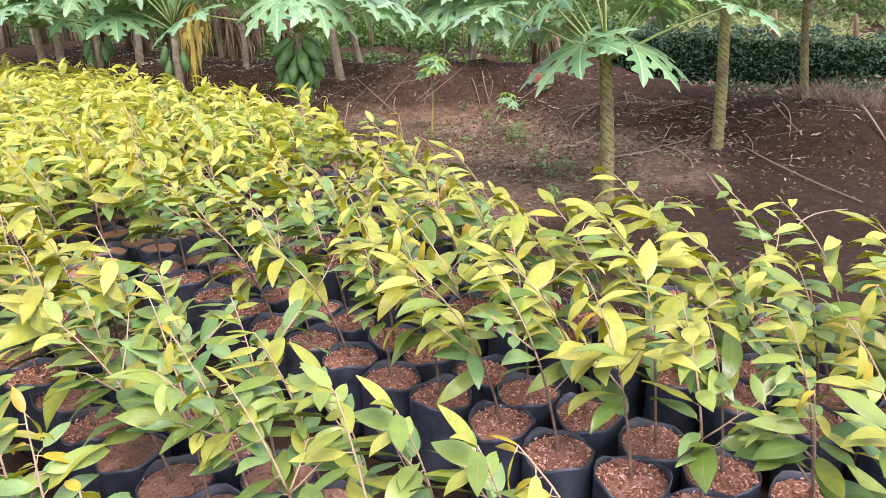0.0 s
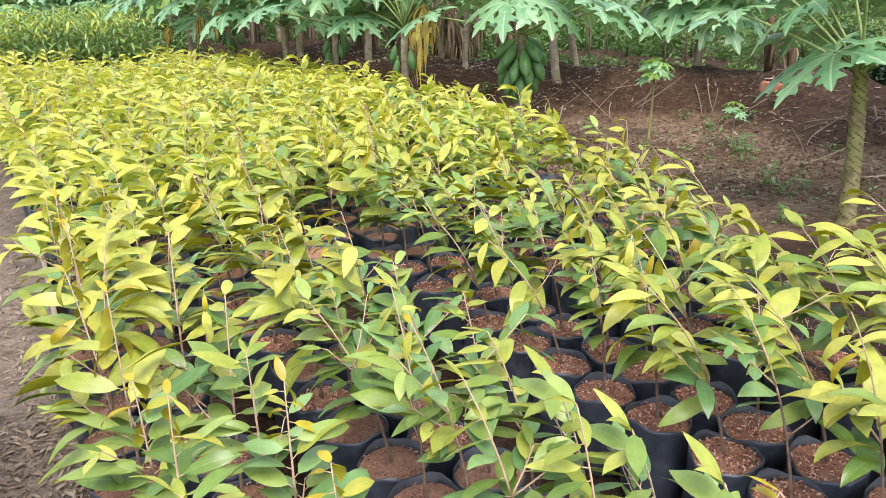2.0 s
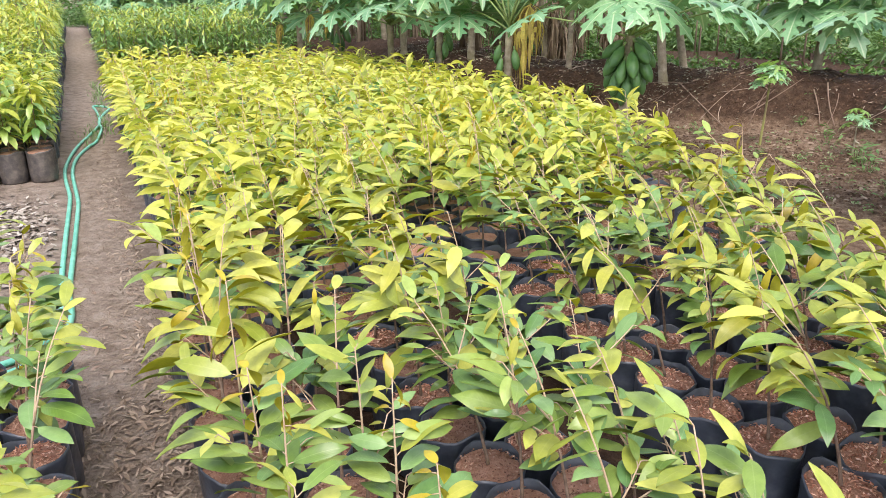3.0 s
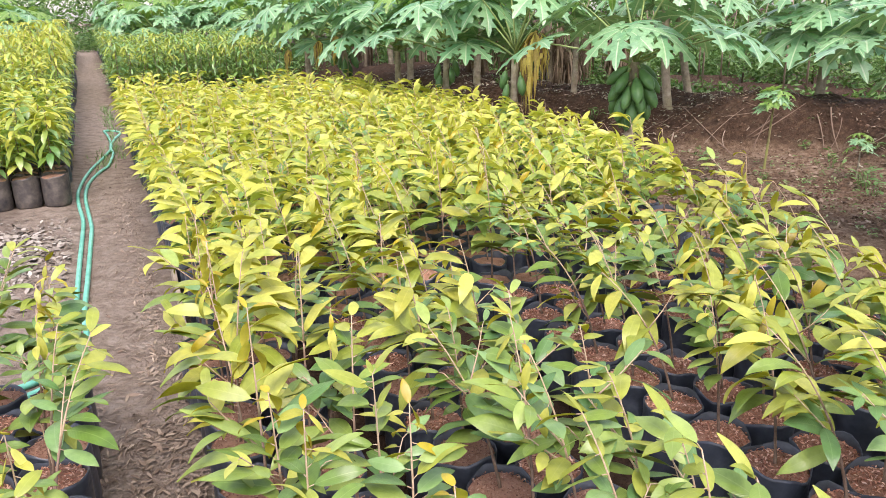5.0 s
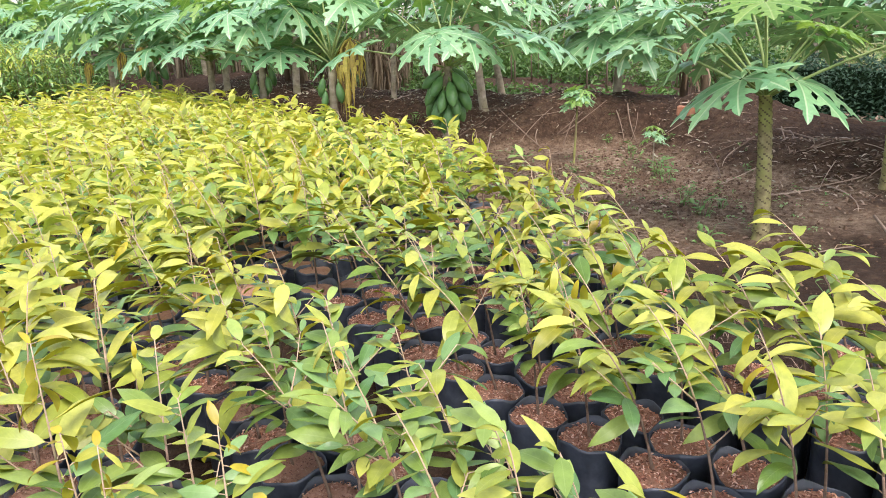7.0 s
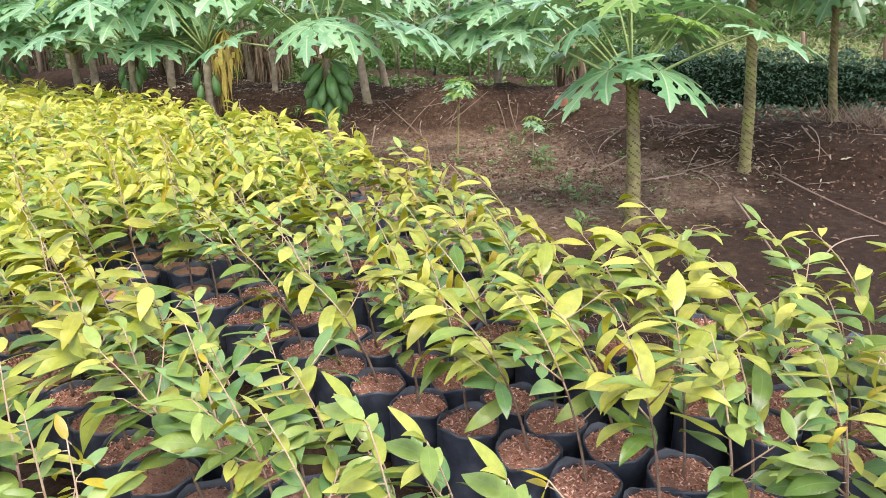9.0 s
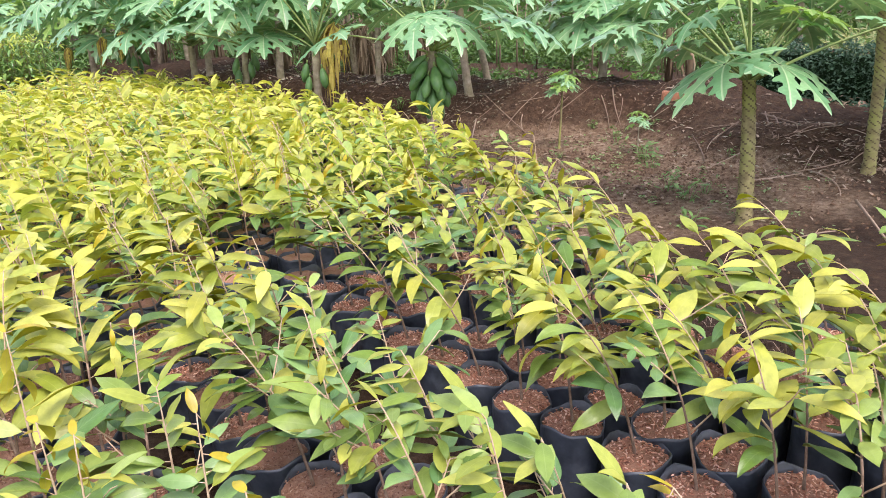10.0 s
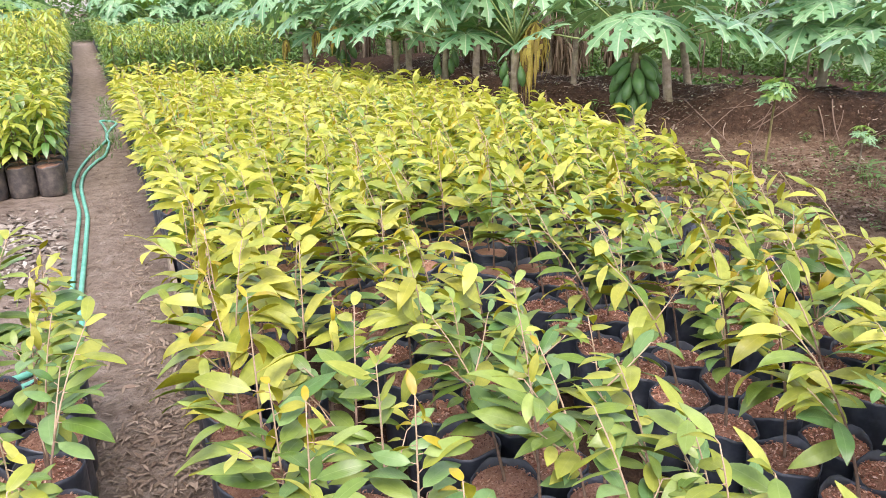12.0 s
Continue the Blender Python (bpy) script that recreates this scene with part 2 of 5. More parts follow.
def earth_material(name, stops, grain, strength, distance):
    """Bare earth, paler and greyer where the path is trodden hard."""
    mat = dirt_material(name, stops, grain, strength, distance)
    nt = mat.node_tree
    b = nt.nodes["Principled BSDF"]
    bare = b.inputs["Base Color"].links[0].from_socket
    g = nt.nodes.new("ShaderNodeNewGeometry")
    sep = nt.nodes.new("ShaderNodeSeparateXYZ")
    nt.links.new(g.outputs["Position"], sep.inputs[0])
    off = math_node(nt, "ABSOLUTE", math_node(nt, "ADD", sep.outputs[0], 0.35))
    edge = math_node(nt, "ADD", off, math_node(nt, "MULTIPLY", world_noise(nt, 4, 4), 0.35))
    on = nt.nodes.new("ShaderNodeMapRange")
    on.inputs[1].default_value, on.inputs[2].default_value, on.inputs[3].default_value, on.inputs[4].default_value = 1.1, 0.55, 0.0, 0.85
    nt.links.new(edge, on.inputs[0])
    trod = ramp(nt, world_noise(nt, 9, 6, 0.7), [(0.3, (0.19, 0.146, 0.108)), (0.52, (0.37, 0.302, 0.235)), (0.75, (0.51, 0.44, 0.36))])
    moist = nt.nodes.new("ShaderNodeMapRange")
    moist.inputs[1].default_value, moist.inputs[2].default_value, moist.inputs[3].default_value, moist.inputs[4].default_value = 0.0, 0.12, 0.0, 0.8
    damp = math_node(nt, "ADD", sep.outputs[2], math_node(nt, "MULTIPLY", math_node(nt, "SUBTRACT", world_noise(nt, 2.2, 5), 0.5), 0.25))
    nt.links.new(damp, moist.inputs[0])
    loose = ramp(nt, world_noise(nt, 14, 6, 0.75), [(0.34, (0.021, 0.0110, 0.0062)), (0.55, (0.056, 0.030, 0.0168)), (0.72, (0.135, 0.082, 0.048))])
    # moist near end of the heap, hedge and tree shade put into its colour
    wet_shade = nt.nodes.new("ShaderNodeMapRange")
    wet_shade.inputs[1].default_value, wet_shade.inputs[2].default_value, wet_shade.inputs[3].default_value, wet_shade.inputs[4].default_value = 3.1, 1.9, 0.0, 0.85
    nt.links.new(math_node(nt, "ADD", sep.outputs[1], math_node(nt, "MULTIPLY", math_node(nt, "SUBTRACT", world_noise(nt, 1.7, 5), 0.5), 1.6)), wet_shade.inputs[0])
    loose = mix(nt, wet_shade.outputs[0], loose, mix(nt, 1.0, loose, (0.52, 0.50, 0.50), "MULTIPLY"))
    # the flat patch that has dried pale, ragged at its edge
    dx = math_node(nt, "DIVIDE", math_node(nt, "SUBTRACT", sep.outputs[0], 4.85), 1.75)
    dy = math_node(nt, "DIVIDE", math_node(nt, "SUBTRACT", sep.outputs[1], 4.2), 1.9)
    rad = math_node(nt, "ADD", math_node(nt, "MULTIPLY", dx, dx), math_node(nt, "MULTIPLY", dy, dy))
    rad = math_node(nt, "ADD", rad, math_node(nt, "MULTIPLY", math_node(nt, "SUBTRACT", world_noise(nt, 2.5, 5), 0.5), 1.6))
    dry = nt.nodes.new("ShaderNodeMapRange")
    dry.inputs[1].default_value, dry.inputs[2].default_value, dry.inputs[3].default_value, dry.inputs[4].default_value = 0.8, 1.6, 0.0, 0.9
    nt.links.new(rad, dry.inputs[0])
    bare = mix(nt, math_node(nt, "MAXIMUM", moist.outputs[0], dry.outputs[0]), bare, loose)
    nt.links.new(mix(nt, on.outputs[0], bare, trod), b.inputs["Base Color"])
    return mat


def build_ground():
    xs, ys = axis(-1.6, 9.5, 0.07, 400), axis(-1.0, 13.0, 0.07, 400)
    g = Mesh()
    w = len(xs)
    verts = [(x, y, ground_z(x, y)) for y in ys for x in xs]
    faces = [(j * w + i, j * w + i + 1, (j + 1) * w + i + 1, (j + 1) * w + i) for j in range(len(ys) - 1) for i in range(w - 1)]
    g.add(verts, faces)
    mat = earth_material("red_brown_earth", [(0.39, (0.090, 0.052, 0.031)), (0.5, (0.220, 0.146, 0.092)), (0.61, (0.42, 0.312, 0.215))], 90, 1.0, 0.05)
    return tagged(new("ground", g.data("ground", [mat])), "red-brown bare earth with a trodden path and heaped ridges", "ground", kind="structure")


build_ground()


# ---- saplings in polybags ----
def leaf_mesh(rng, length=1.0, width=0.34, curl=0.5, fold=0.25, rows=7, fine=False):
    """A pointed oval blade along +x, of unit length, folded at its midrib, cupped at its margins and curling down."""
    m = Mesh()
    verts, uvs = [], []
    x = z = 0.0
    angle = 0.15
    ph, twist = rng.uniform(0, 6.28), rng.uniform(-0.35, 0.35)
    across = (-1.0, -0.55, 0.0, 0.55, 1.0) if fine else (-1.0, 0.0, 1.0)
    n = len(across)
    for i in range(rows + 1):
        u = i / rows
        w = width * 0.5 * (math.sin(math.pi * u ** 0.92) ** 0.66 if 0 < u < 1 else 0.0)
        if u > 0.7:
            w *= 1 - 0.45 * ((u - 0.7) / 0.3) ** 1.3
        roll = twist * u
        for s in across:
            a = abs(s)
            up = w * (fold * a - (0.22 * a ** 2.5 if fine else 0.0)) + 0.010 * a * math.sin(9 * u + ph + 2 * s)
            y, up = s * w * math.cos(roll) - up * math.sin(roll), s * w * math.sin(roll) + up * math.cos(roll)
            verts.append((x - math.sin(angle) * up, y, z + up * math.cos(angle)))
            uvs.append((0.5 + 0.5 * s, u))
        step = length / rows
        x += step * math.cos(angle)
        z += step * math.sin(angle)
        angle -= curl / rows * (0.4 + 1.2 * u)
    faces = []
    for i in range(rows):
        for k in range(n - 1):
            a = n * i + k
            faces.append((a, a + 1, a + n + 1, a + n))
    m.add(verts, faces, 0, uvs)
    return m


rng = random.Random(5)
BLADE_FORMS = ((0.37, 0.7, 0.22), (0.40, 1.0, 0.18), (0.27, 1.3, 0.32), (0.34, 0.5, 0.15), (0.29, 1.0, 0.36), (0.38, 1.3, 0.28), (0.25, 1.6, 0.38))
LEAF_SHAPES = [leaf_mesh(rng, 1.0, w, c, f, 9, True) for w, c, f in BLADE_FORMS]
FAR_SHAPES = [leaf_mesh(rng, 1.0, w * 1.05, c, f, 6) for w, c, f in BLADE_FORMS]


def two_faced(shape):
    """The blade with its golden underside as a second skin just below."""
    m = Mesh()
    m.put(shape, Matrix.Identity(4))
    m.add([(x, y, z - 0.006) for x, y, z in shape.v], [f[::-1] for f in shape.f], 1, shape.uv)
    return m


UNDER = {"lime": "under_young", "yellow": "under_young", "green": "under_old", "dull": "under_old", "bronze": "under_young"}
LEAF_DATA = {(k, i): two_faced(s).data("leaf", [M[k], M[UNDER[k]]]) for k in LEAF_KEYS for i, s in enumerate(LEAF_SHAPES)}


def bag_mesh(rng, r=0.0925, h=0.255):
    """A filled polythene bag: bulging, creased wall, a turned, uneven rim and an inner lip."""
    m = Mesh()
    n = 22
    ph = [rng.uniform(0, 6.28) for _ in range(4)]
    rings = [(0.0, 0.90), (0.012, 0.97), (0.07, 1.0), (0.15, 0.985), (0.21, 0.99), (h - 0.012, 1.0), (h, 1.0), (h - 0.002, 0.965), (0.215, 0.955)]
    verts = []
    for k, (z, s) in enumerate(rings):
        for i in range(n):
            a = 2 * math.pi * i / n
            q = 1 + 0.018 * math.sin(3 * a + ph[0] + 9 * z) + 0.012 * math.sin(7 * a + ph[1] + 25 * z)
            rim = (0.010 * math.sin(2 * a + ph[2]) + 0.006 * math.sin(5 * a + ph[3])) if k >= 5 and k < 8 else 0
            verts.append((r * s * q * math.cos(a), r * s * q * math.sin(a), z + rim))
    faces = [tuple(range(n))[::-1]]
    for k in range(len(rings) - 1):
        for i in range(n):
            a, b = k * n + i, k * n + (i + 1) % n
            faces.append((a, b, b + n, a + n))
    m.add(verts, faces)
    return m


def soil_mesh(rng, r=0.090, z0=0.243):
    m = Mesh()
    n, verts, faces = 16, [(0, 0, z0 + 0.008)], []
    for k, s in enumerate((0.3, 0.6, 0.85, 1.0)):
        for i in range(n):
            a = 2 * math.pi * i / n
            verts.append((r * s * math.cos(a), r * s * math.sin(a), z0 + rng.uniform(-0.004, 0.006) - 0.010 * s ** 3))
    for i in range(n):
        faces.append((0, 1 + i, 1 + (i + 1) % n))
    for k in range(3):
        for i in range(n):
            a, b = 1 + k * n + i, 1 + k * n + (i + 1) % n
            faces.append((a, a + n, b + n, b))
    m.add(verts, faces)
    return m


def flakes_mesh(rng, count=430, r=0.085, z0=0.247, scale=1.0):
    m = Mesh()
    for _ in range(count):
        d, a = r * math.sqrt(rng.random()), rng.uniform(0, 6.28)
        q = pose(d * math.cos(a), d * math.sin(a), z0 + rng.uniform(-0.003, 0.006) - 0.008 * (d / r) ** 3, rng.uniform(-35, 35), rng.uniform(-35, 35), rng.uniform(0, 360))
        l, w = scale * rng.uniform(0.004, 0.009), rng.uniform(0.0018, 0.0035)
        pts = [(-l, -w * 0.5, 0), (0, -w, 0.001), (l, 0, 0), (0, w, 0.001)]
        m.add([q @ Vector(p) for p in pts], [(0, 1, 2, 3)])
    return m


def sapling_plan(rng, tall=0.47, look_of="green", lean=0.2, bare=False, side=0):
    """Stem lines and the pose, kind and shape of each leaf, standing on the soil at z = 0.24. The shoots arch towards the light."""
    green, far, fresh = look_of == "green", look_of == "far", look_of == "fresh"
    h = tall * rng.uniform(0.86, 1.12)
    lean *= rng.uniform(0.75, 1.25)
    tilt = Vector((-0.60 * lean + rng.uniform(-0.07, 0.07), 0.80 * lean + rng.uniform(-0.07, 0.07), 0))
    lines, leaves = [], []
    bronze = rng.random() < (0.45 if green else 0.22)
    forms = (0, 1, 3, 3, 0, 5, 4) if green else (2, 4, 6, 4, 2, 3)

    def shoot(p0, direction, length, nodes, first, r0, bend, top):
        """One leafy shoot: alternate leaves in two ranks, smaller and more golden towards the tip."""
        way = math.degrees(math.atan2(direction.y + bend.y, direction.x + bend.x))
        plane = way + 90 + rng.uniform(-30, 30)
        pts, d, p = [p0], direction.normalized(), p0
        wob = Vector((rng.uniform(-1, 1), rng.uniform(-1, 1), 0)) * 0.045
        for i in range(nodes):
            p = p + d * (length / nodes)
            pts.append(p)
            d = (d + bend * (0.5 + i / nodes) / nodes + wob * (-1) ** i).normalized()
        lines.append((pts, [r0 * (1 - u) ** 1.1 + 0.0012 for u in np.linspace(0, 1, nodes + 1)], top))
        side = rng.choice((-1, 1))
        for i in range(first, nodes + 1):
            u = i / nodes
            tip = top and u > 0.8
            for k in ((0, 1) if rng.random() < (0.5 if far else 0.8 if green else 0.45) else (0,)):
                side = -side
                heading = plane + (0 if side > 0 else 180) + rng.uniform(-24, 24) - side * (18 + 24 * u)
                size = (rng.uniform(0.10, 0.158) if green else rng.uniform(0.175, 0.235) if far else rng.uniform(0.155, 0.215)) * (1.0 if u < 0.55 else 1.0 - 0.8 * (u - 0.55)) * (1 if top else 0.82)
                pitch = rng.uniform(-10, 28) + (rng.uniform(-30, 25) if u > 0.85 else 0)
                if tip and bronze:
                    kind, pitch, size = rng.choice(("bronze", "yellow", "yellow")), rng.uniform(-80, 0), size * 0.68
                elif tip:
                    kind = rng.choice(("lime", "lime", "green") if green else ("lime", "yellow") if fresh else ("yellow", "yellow", "lime"))
                elif top and bronze and rng.random() < 0.03:
                    kind, pitch, size = "bronze", rng.uniform(-85, -30), size * 0.72
                elif u > 0.5:
                    kind = rng.choice(("lime", "green", "green", "green", "dull") if green else ("lime", "green", "lime") if fresh else ("lime", "yellow", "lime", "yellow"))
                else:
                    kind = rng.choice(("green", "dull", "green", "dull", "dull") if green else ("green", "lime", "dull") if fresh else ("green", "lime", "lime", "green", "dull"))
                at = pts[i] if k == 0 else (pts[i] + pts[i - 1]) / 2
                turned = Matrix.Translation(at) @ Euler((rng.gauss(0, 0.34), -radians(pitch), radians(heading))).to_matrix().to_4x4()
                stalk = turned @ Vector((0.013, 0, 0.002))
                leaves.append((Matrix.Translation(stalk - at) @ turned @ Matrix.Diagonal((size, size, size, 1)), kind, rng.choice((2, 4, 6) if kind == "bronze" else forms), at, stalk))
        if top:
            # the last leaf carries on the line of the shoot
            out = math.degrees(math.atan2(d.y, d.x)) + rng.uniform(-25, 25)
            turned = Matrix.Translation(pts[-1]) @ Euler((rng.gauss(0, 0.3), -radians(rng.uniform(-10, 50)), radians(out))).to_matrix().to_4x4()
            size = rng.uniform(0.035, 0.065)
            leaves.append((turned @ Matrix.Diagonal((size, size, size, 1)), "bronze" if bronze else "lime", rng.choice(forms), pts[-1], turned @ Vector((0.004, 0, 0))))
        return pts

    n = 13
    first = rng.choice((6, 7)) if bare else 3 if far else rng.choice((5, 6)) if green else rng.choice((4, 5))
    pts = shoot(Vector((0, 0, 0.236)), Vector((tilt.x * 0.5, tilt.y * 0.5, 1)), h, n, first, 0.0036, Vector((tilt.x, tilt.y, -0.12)) * 1.7, True)
    for _ in range(side if side else 0 if bare else rng.choice((1, 2, 2)) if green else rng.choice((1, 1, 2))):
        i = rng.randrange(4, 9)
        a = rng.uniform(0, 6.28)
        shoot(pts[i], Vector((math.cos(a), math.sin(a), rng.uniform(0.7, 1.4))), rng.uniform(0.10, 0.20), 4, 2, 0.0014, Vector((tilt.x * 0.5, tilt.y * 0.5, 0.2)), False)
    return lines, None, leaves


def stem_mesh(plan, sides=6):
    lines, _, leaves = plan
    m = Mesh()
    for pts, radii, top in lines:
        k = int(len(pts) * 0.5) if top else 0
        if k:
            m.tube(pts[:k + 1], radii[:k + 1], sides, 0)
        m.tube(pts[k:], radii[k:], sides, 1)
    for _, _, _, a, b in leaves:
        m.tube([a, b], [0.0012, 0.0010], 4, 1, cap=False)
    return m


rng = random.Random(11)
# kinds of sapling: how many of each, and how it grows
KINDS = (("bushy", 8, 0.50, "green", 0.16, False), ("upright", 8, 0.50, "green", 0.05, False), ("leaning", 14, 0.55, "green", 0.31, False), ("bare", 8, 0.56, "green", 0.28, True),
         ("lime", 10, 0.52, "lime", 0.13, False), ("arching", 9, 0.515, "fresh", 0.42, False), ("far", 12, 0.47, "far", 0.14, False))
PLANS, KIND_AT = [], {}
for kind, count, tall, look_of, lean, bare in KINDS:
    KIND_AT[kind] = range(len(PLANS), len(PLANS) + count)
    PLANS += [sapling_plan(rng, tall, look_of, lean, bare, 2 if kind == "bushy" else 0) for _ in range(count)]
STEMS = [stem_mesh(p) for p in PLANS]
STEM_DATA = [s.data("stem", [M["stem"], M["shoot"]]) for s in STEMS]
BAGS = [bag_mesh(rng) for _ in range(7)]
BAG_DATA = [b.data("polybag", [M["plastic"]]) for b in BAGS]
SOILS = [soil_mesh(rng) for _ in range(4)]
SOIL_DATA = [s.data("soil", [M["potsoil"]]) for s in SOILS]
FLAKES = [flakes_mesh(rng) for _ in range(4)]
FLAKE_DATA = [s.data("husk_mulch", [M["husk"]], False) for s in FLAKES]
CRUMB_DATA = [flakes_mesh(rng, 310, 0.085, 0.2475, 0.7).data("mulch", [M["crumb"]], False) for _ in range(4)]


def make_sapling(i, husk):
    base = new("sapling")
    part("polybag", BAG_DATA[i % len(BAG_DATA)], base)
    soil = part("soil", SOIL_DATA[i % len(SOIL_DATA)], base)
    if husk:
        part("husk_mulch", FLAKE_DATA[i % len(FLAKE_DATA)], soil, label="reddish flakes of husk mulch")
    else:
        part("mulch", CRUMB_DATA[i % len(CRUMB_DATA)], soil)
    stem = part("stem", STEM_DATA[i], base)
    for m, kind, shape, _, _ in PLANS[i][2]:
        part("leaf", LEAF_DATA[kind, shape], stem, m)
    tops = {"bronze": "bronze young leaves", "yellow": "yellow-green leaves", "lime": "lime-green leaves"}[max(("bronze", "yellow", "lime"), key=lambda k: sum(l[1] == k for l in PLANS[i][2]))]
    mulch = "husk-mulched" if husk else "soil-filled"
    return tagged(base, "sapling with " + tops + " in a " + mulch + " black polybag", "sapling", "saplings in the nursery bed")


def bed_right(y):
    return float(np.interp(y, [-1, 1.7, 2.2, 3.2, 4.2, 6.5, 8.5, 10.6], [2.62, 2.62, 2.66, 2.88, 3.22, 3.33, 3.1, 2.7]))


# columns of pots by the path, in double rows with lanes between them: x, first y and step
NEAR_COLUMNS = ((0.118, 0.64, 0.20), (0.312, 0.576, 0.20), (0.676, 0.53, 0.197), (0.866, 0.56, 0.195), (1.400, 0.66, 0.1985), (1.588, 0.486, 0.196), (1.957, 0.40, 0.20), (2.146, 0.40, 0.20), (2.50, 0.44, 0.20), (2.69, 0.50, 0.20), (3.05, 0.46, 0.20))


def build_bed():
    rng = random.Random(21)
    spots = []
    for x, y0, step in NEAR_COLUMNS:
        for j in range(-6, 17):
            py = y0 + step * j + rng.uniform(-0.012, 0.012)
            px = x + rng.uniform(-0.012, 0.012) + (0.08 if x < 0.5 and py > 2.9 else 0.0)
            if px < bed_right(py) and math.hypot(px, py) > 0.9 and -0.7 < py < 3.02 and not (px > 2.4 and py < 1.7 and rng.random() < (0.7 if py < 1.1 else 0.25)):
                spots.append((px, py))
    # one stands by itself outside the last row
    spots += [(2.71, 0.52)]
    for i in range(1, 20):
        for j in range(33):
            px, py = 0.06 + 0.182 * i + rng.uniform(-0.014, 0.014), 3.13 + 0.194 * j + (0.09 if i % 2 else 0.0) + rng.uniform(-0.016, 0.016)
            if px < bed_right(py):
                spots.append((px, py))
    protos = {}
    far = []
    spots.sort(key=lambda p: p[1])
    for px, py in spots:
        green = rng.random() < (1.0 if py < 1.35 and px < 1.2 else 0.93 if py < 1.8 and px < 1.2 else 0.72 if py < 1.8 and px < 1.8 else 0.6 if py < 2.6 and px < 1.8 else 0.10)
        if px > 1.85 and py < 2.1:
            kind = "arching" if rng.random() < 0.8 else "leaning"
        elif px < 0.4 or (px < 1.0 and py > 1.65 and rng.random() < 0.85):
            kind = "upright" if green else "lime"
        elif 0.6 < px < 1.0 and py < 1.7 and rng.random() < 0.5:
            kind = "bushy"
        elif 1.2 < px < 1.85 and py < 1.5 and rng.random() < 0.85:
            kind = rng.choice(("bushy", "arching", "bushy", "arching", "lime"))
        elif green:
            kind = "bare" if rng.random() < 0.08 else "leaning"
        else:
            kind = "far" if py > 4.5 + rng.uniform(-1.2, 0.8) else rng.choice(("lime", "arching") if px > 0.9 else ("lime", "lime", "upright"))
        i = rng.choice(KIND_AT[kind])
        q = pose(px, py, ground_z(px, py) + 0.001, 0, 0, rng.uniform(-75, -25) if px < 0.4 and py < 2.9 else rng.uniform(-5, 45) if px < 0.4 else rng.uniform(-24, 24))
        s = rng.uniform(0.92, 1.08)
        if py < 2.75:
            husk = px > 1.0 or rng.random() < 0.3
            key = (i, husk)
            if key not in protos:
                protos[key] = make_sapling(i, husk)
                protos[key].matrix_basis = q
            else:
                copy_thing(protos[key], q)
        else:
            far.append((i, q @ Matrix.Diagonal((1, 1, s, 1))))
    # the rest of the bed, too many to count one by one
    mats = [M[k] for k in LEAF_KEYS] + [M["stem"], M["shoot"], M["plastic"], M["potsoil"]]
    rest = Mesh()
    for i, q in far:
        rest.put(BAGS[i % len(BAGS)], q, [7])
        rest.put(SOILS[i % len(SOILS)], q, [8])
        rest.put(STEMS[i], q, [5, 6])
        for m, kind, shape, _, _ in PLANS[i][2]:
            rest.put(FAR_SHAPES[shape], q @ m, [LEAF_KEYS.index(kind)])
    tagged(new("sapling_rows", rest.data("sapling_rows", mats)), "dense rows of yellow-green saplings in black polybags", "saplings", kind="stuff")


build_bed()


# ---- beds across the path and beyond: older seedlings ----
THIN_LEAF = [leaf_mesh(random.Random(3), 1.0, w, c, 0.3, 4) for w, c in ((0.29, 1.5), (0.33, 1.1), (0.26, 1.9), (0.20, 1.4), (0.23, 1.1), (0.18, 1.8))]


def seedling_plan(rng, tall, tops, lows, narrow=False):
    """An older seedling: a straight stem with whorls of drooping narrow leaves."""
    h = tall * rng.uniform(0.78, 1.2)
    lean = Vector((rng.uniform(-0.12, 0.12), rng.uniform(-0.12, 0.12), 1))
    pts = [Vector((0, 0, 0.232)) + lean * h * k / 6 for k in range(7)]
    leaves = []
    for k in range(2, 7):
        count = 8 if k == 6 else 6
        turn = rng.uniform(0, 360)
        for j in range(count):
            q = Matrix.Translation(pts[k] + Vector((0, 0, rng.uniform(-0.05, 0.03)))) @ Euler((0, -radians(rng.uniform(-50, 20)), radians(turn + 360 * j / count + rng.uniform(-20, 20)))).to_matrix().to_4x4()
            size = rng.uniform(0.14, 0.215)
            leaves.append((q @ Matrix.Diagonal((size, size, size, 1)), rng.choice(tops if k > 4 else lows), rng.randrange(3) + (3 if narrow else 0)))
    return pts, leaves


def seedling_mesh(plan):
    m = Mesh()
    pts, leaves = plan
    m.tube(pts, [0.006 - 0.0006 * k for k in range(len(pts))], 5, 5)
    for q, kind, shape in leaves:
        m.put(THIN_LEAF[shape], q, [LEAF_KEYS.index(kind)])
    return m


rng = random.Random(31)
OLD = [seedling_mesh(seedling_plan(rng, 0.46, ("lime", "yellow", "lime", "green"), ("green", "lime", "green", "dull"))) for _ in range(8)]
LANE = [seedling_mesh(seedling_plan(rng, 0.84, ("lime", "yellow", "green", "lime"), ("lime", "green", "dull"), True)) for _ in range(8)]
TALL = [seedling_mesh(seedling_plan(rng, 0.84, ("lime", "dull", "green", "dull"), ("dull", "green", "dull"), True)) for _ in range(8)]
M["dusty"] = plain_material("dusty_polybag", [(0.3, (0.03, 0.03, 0.033)), (0.5, (0.10, 0.085, 0.072)), (0.7, (0.19, 0.16, 0.13))], 12, 0.6, 30, 0.6, 0.01)
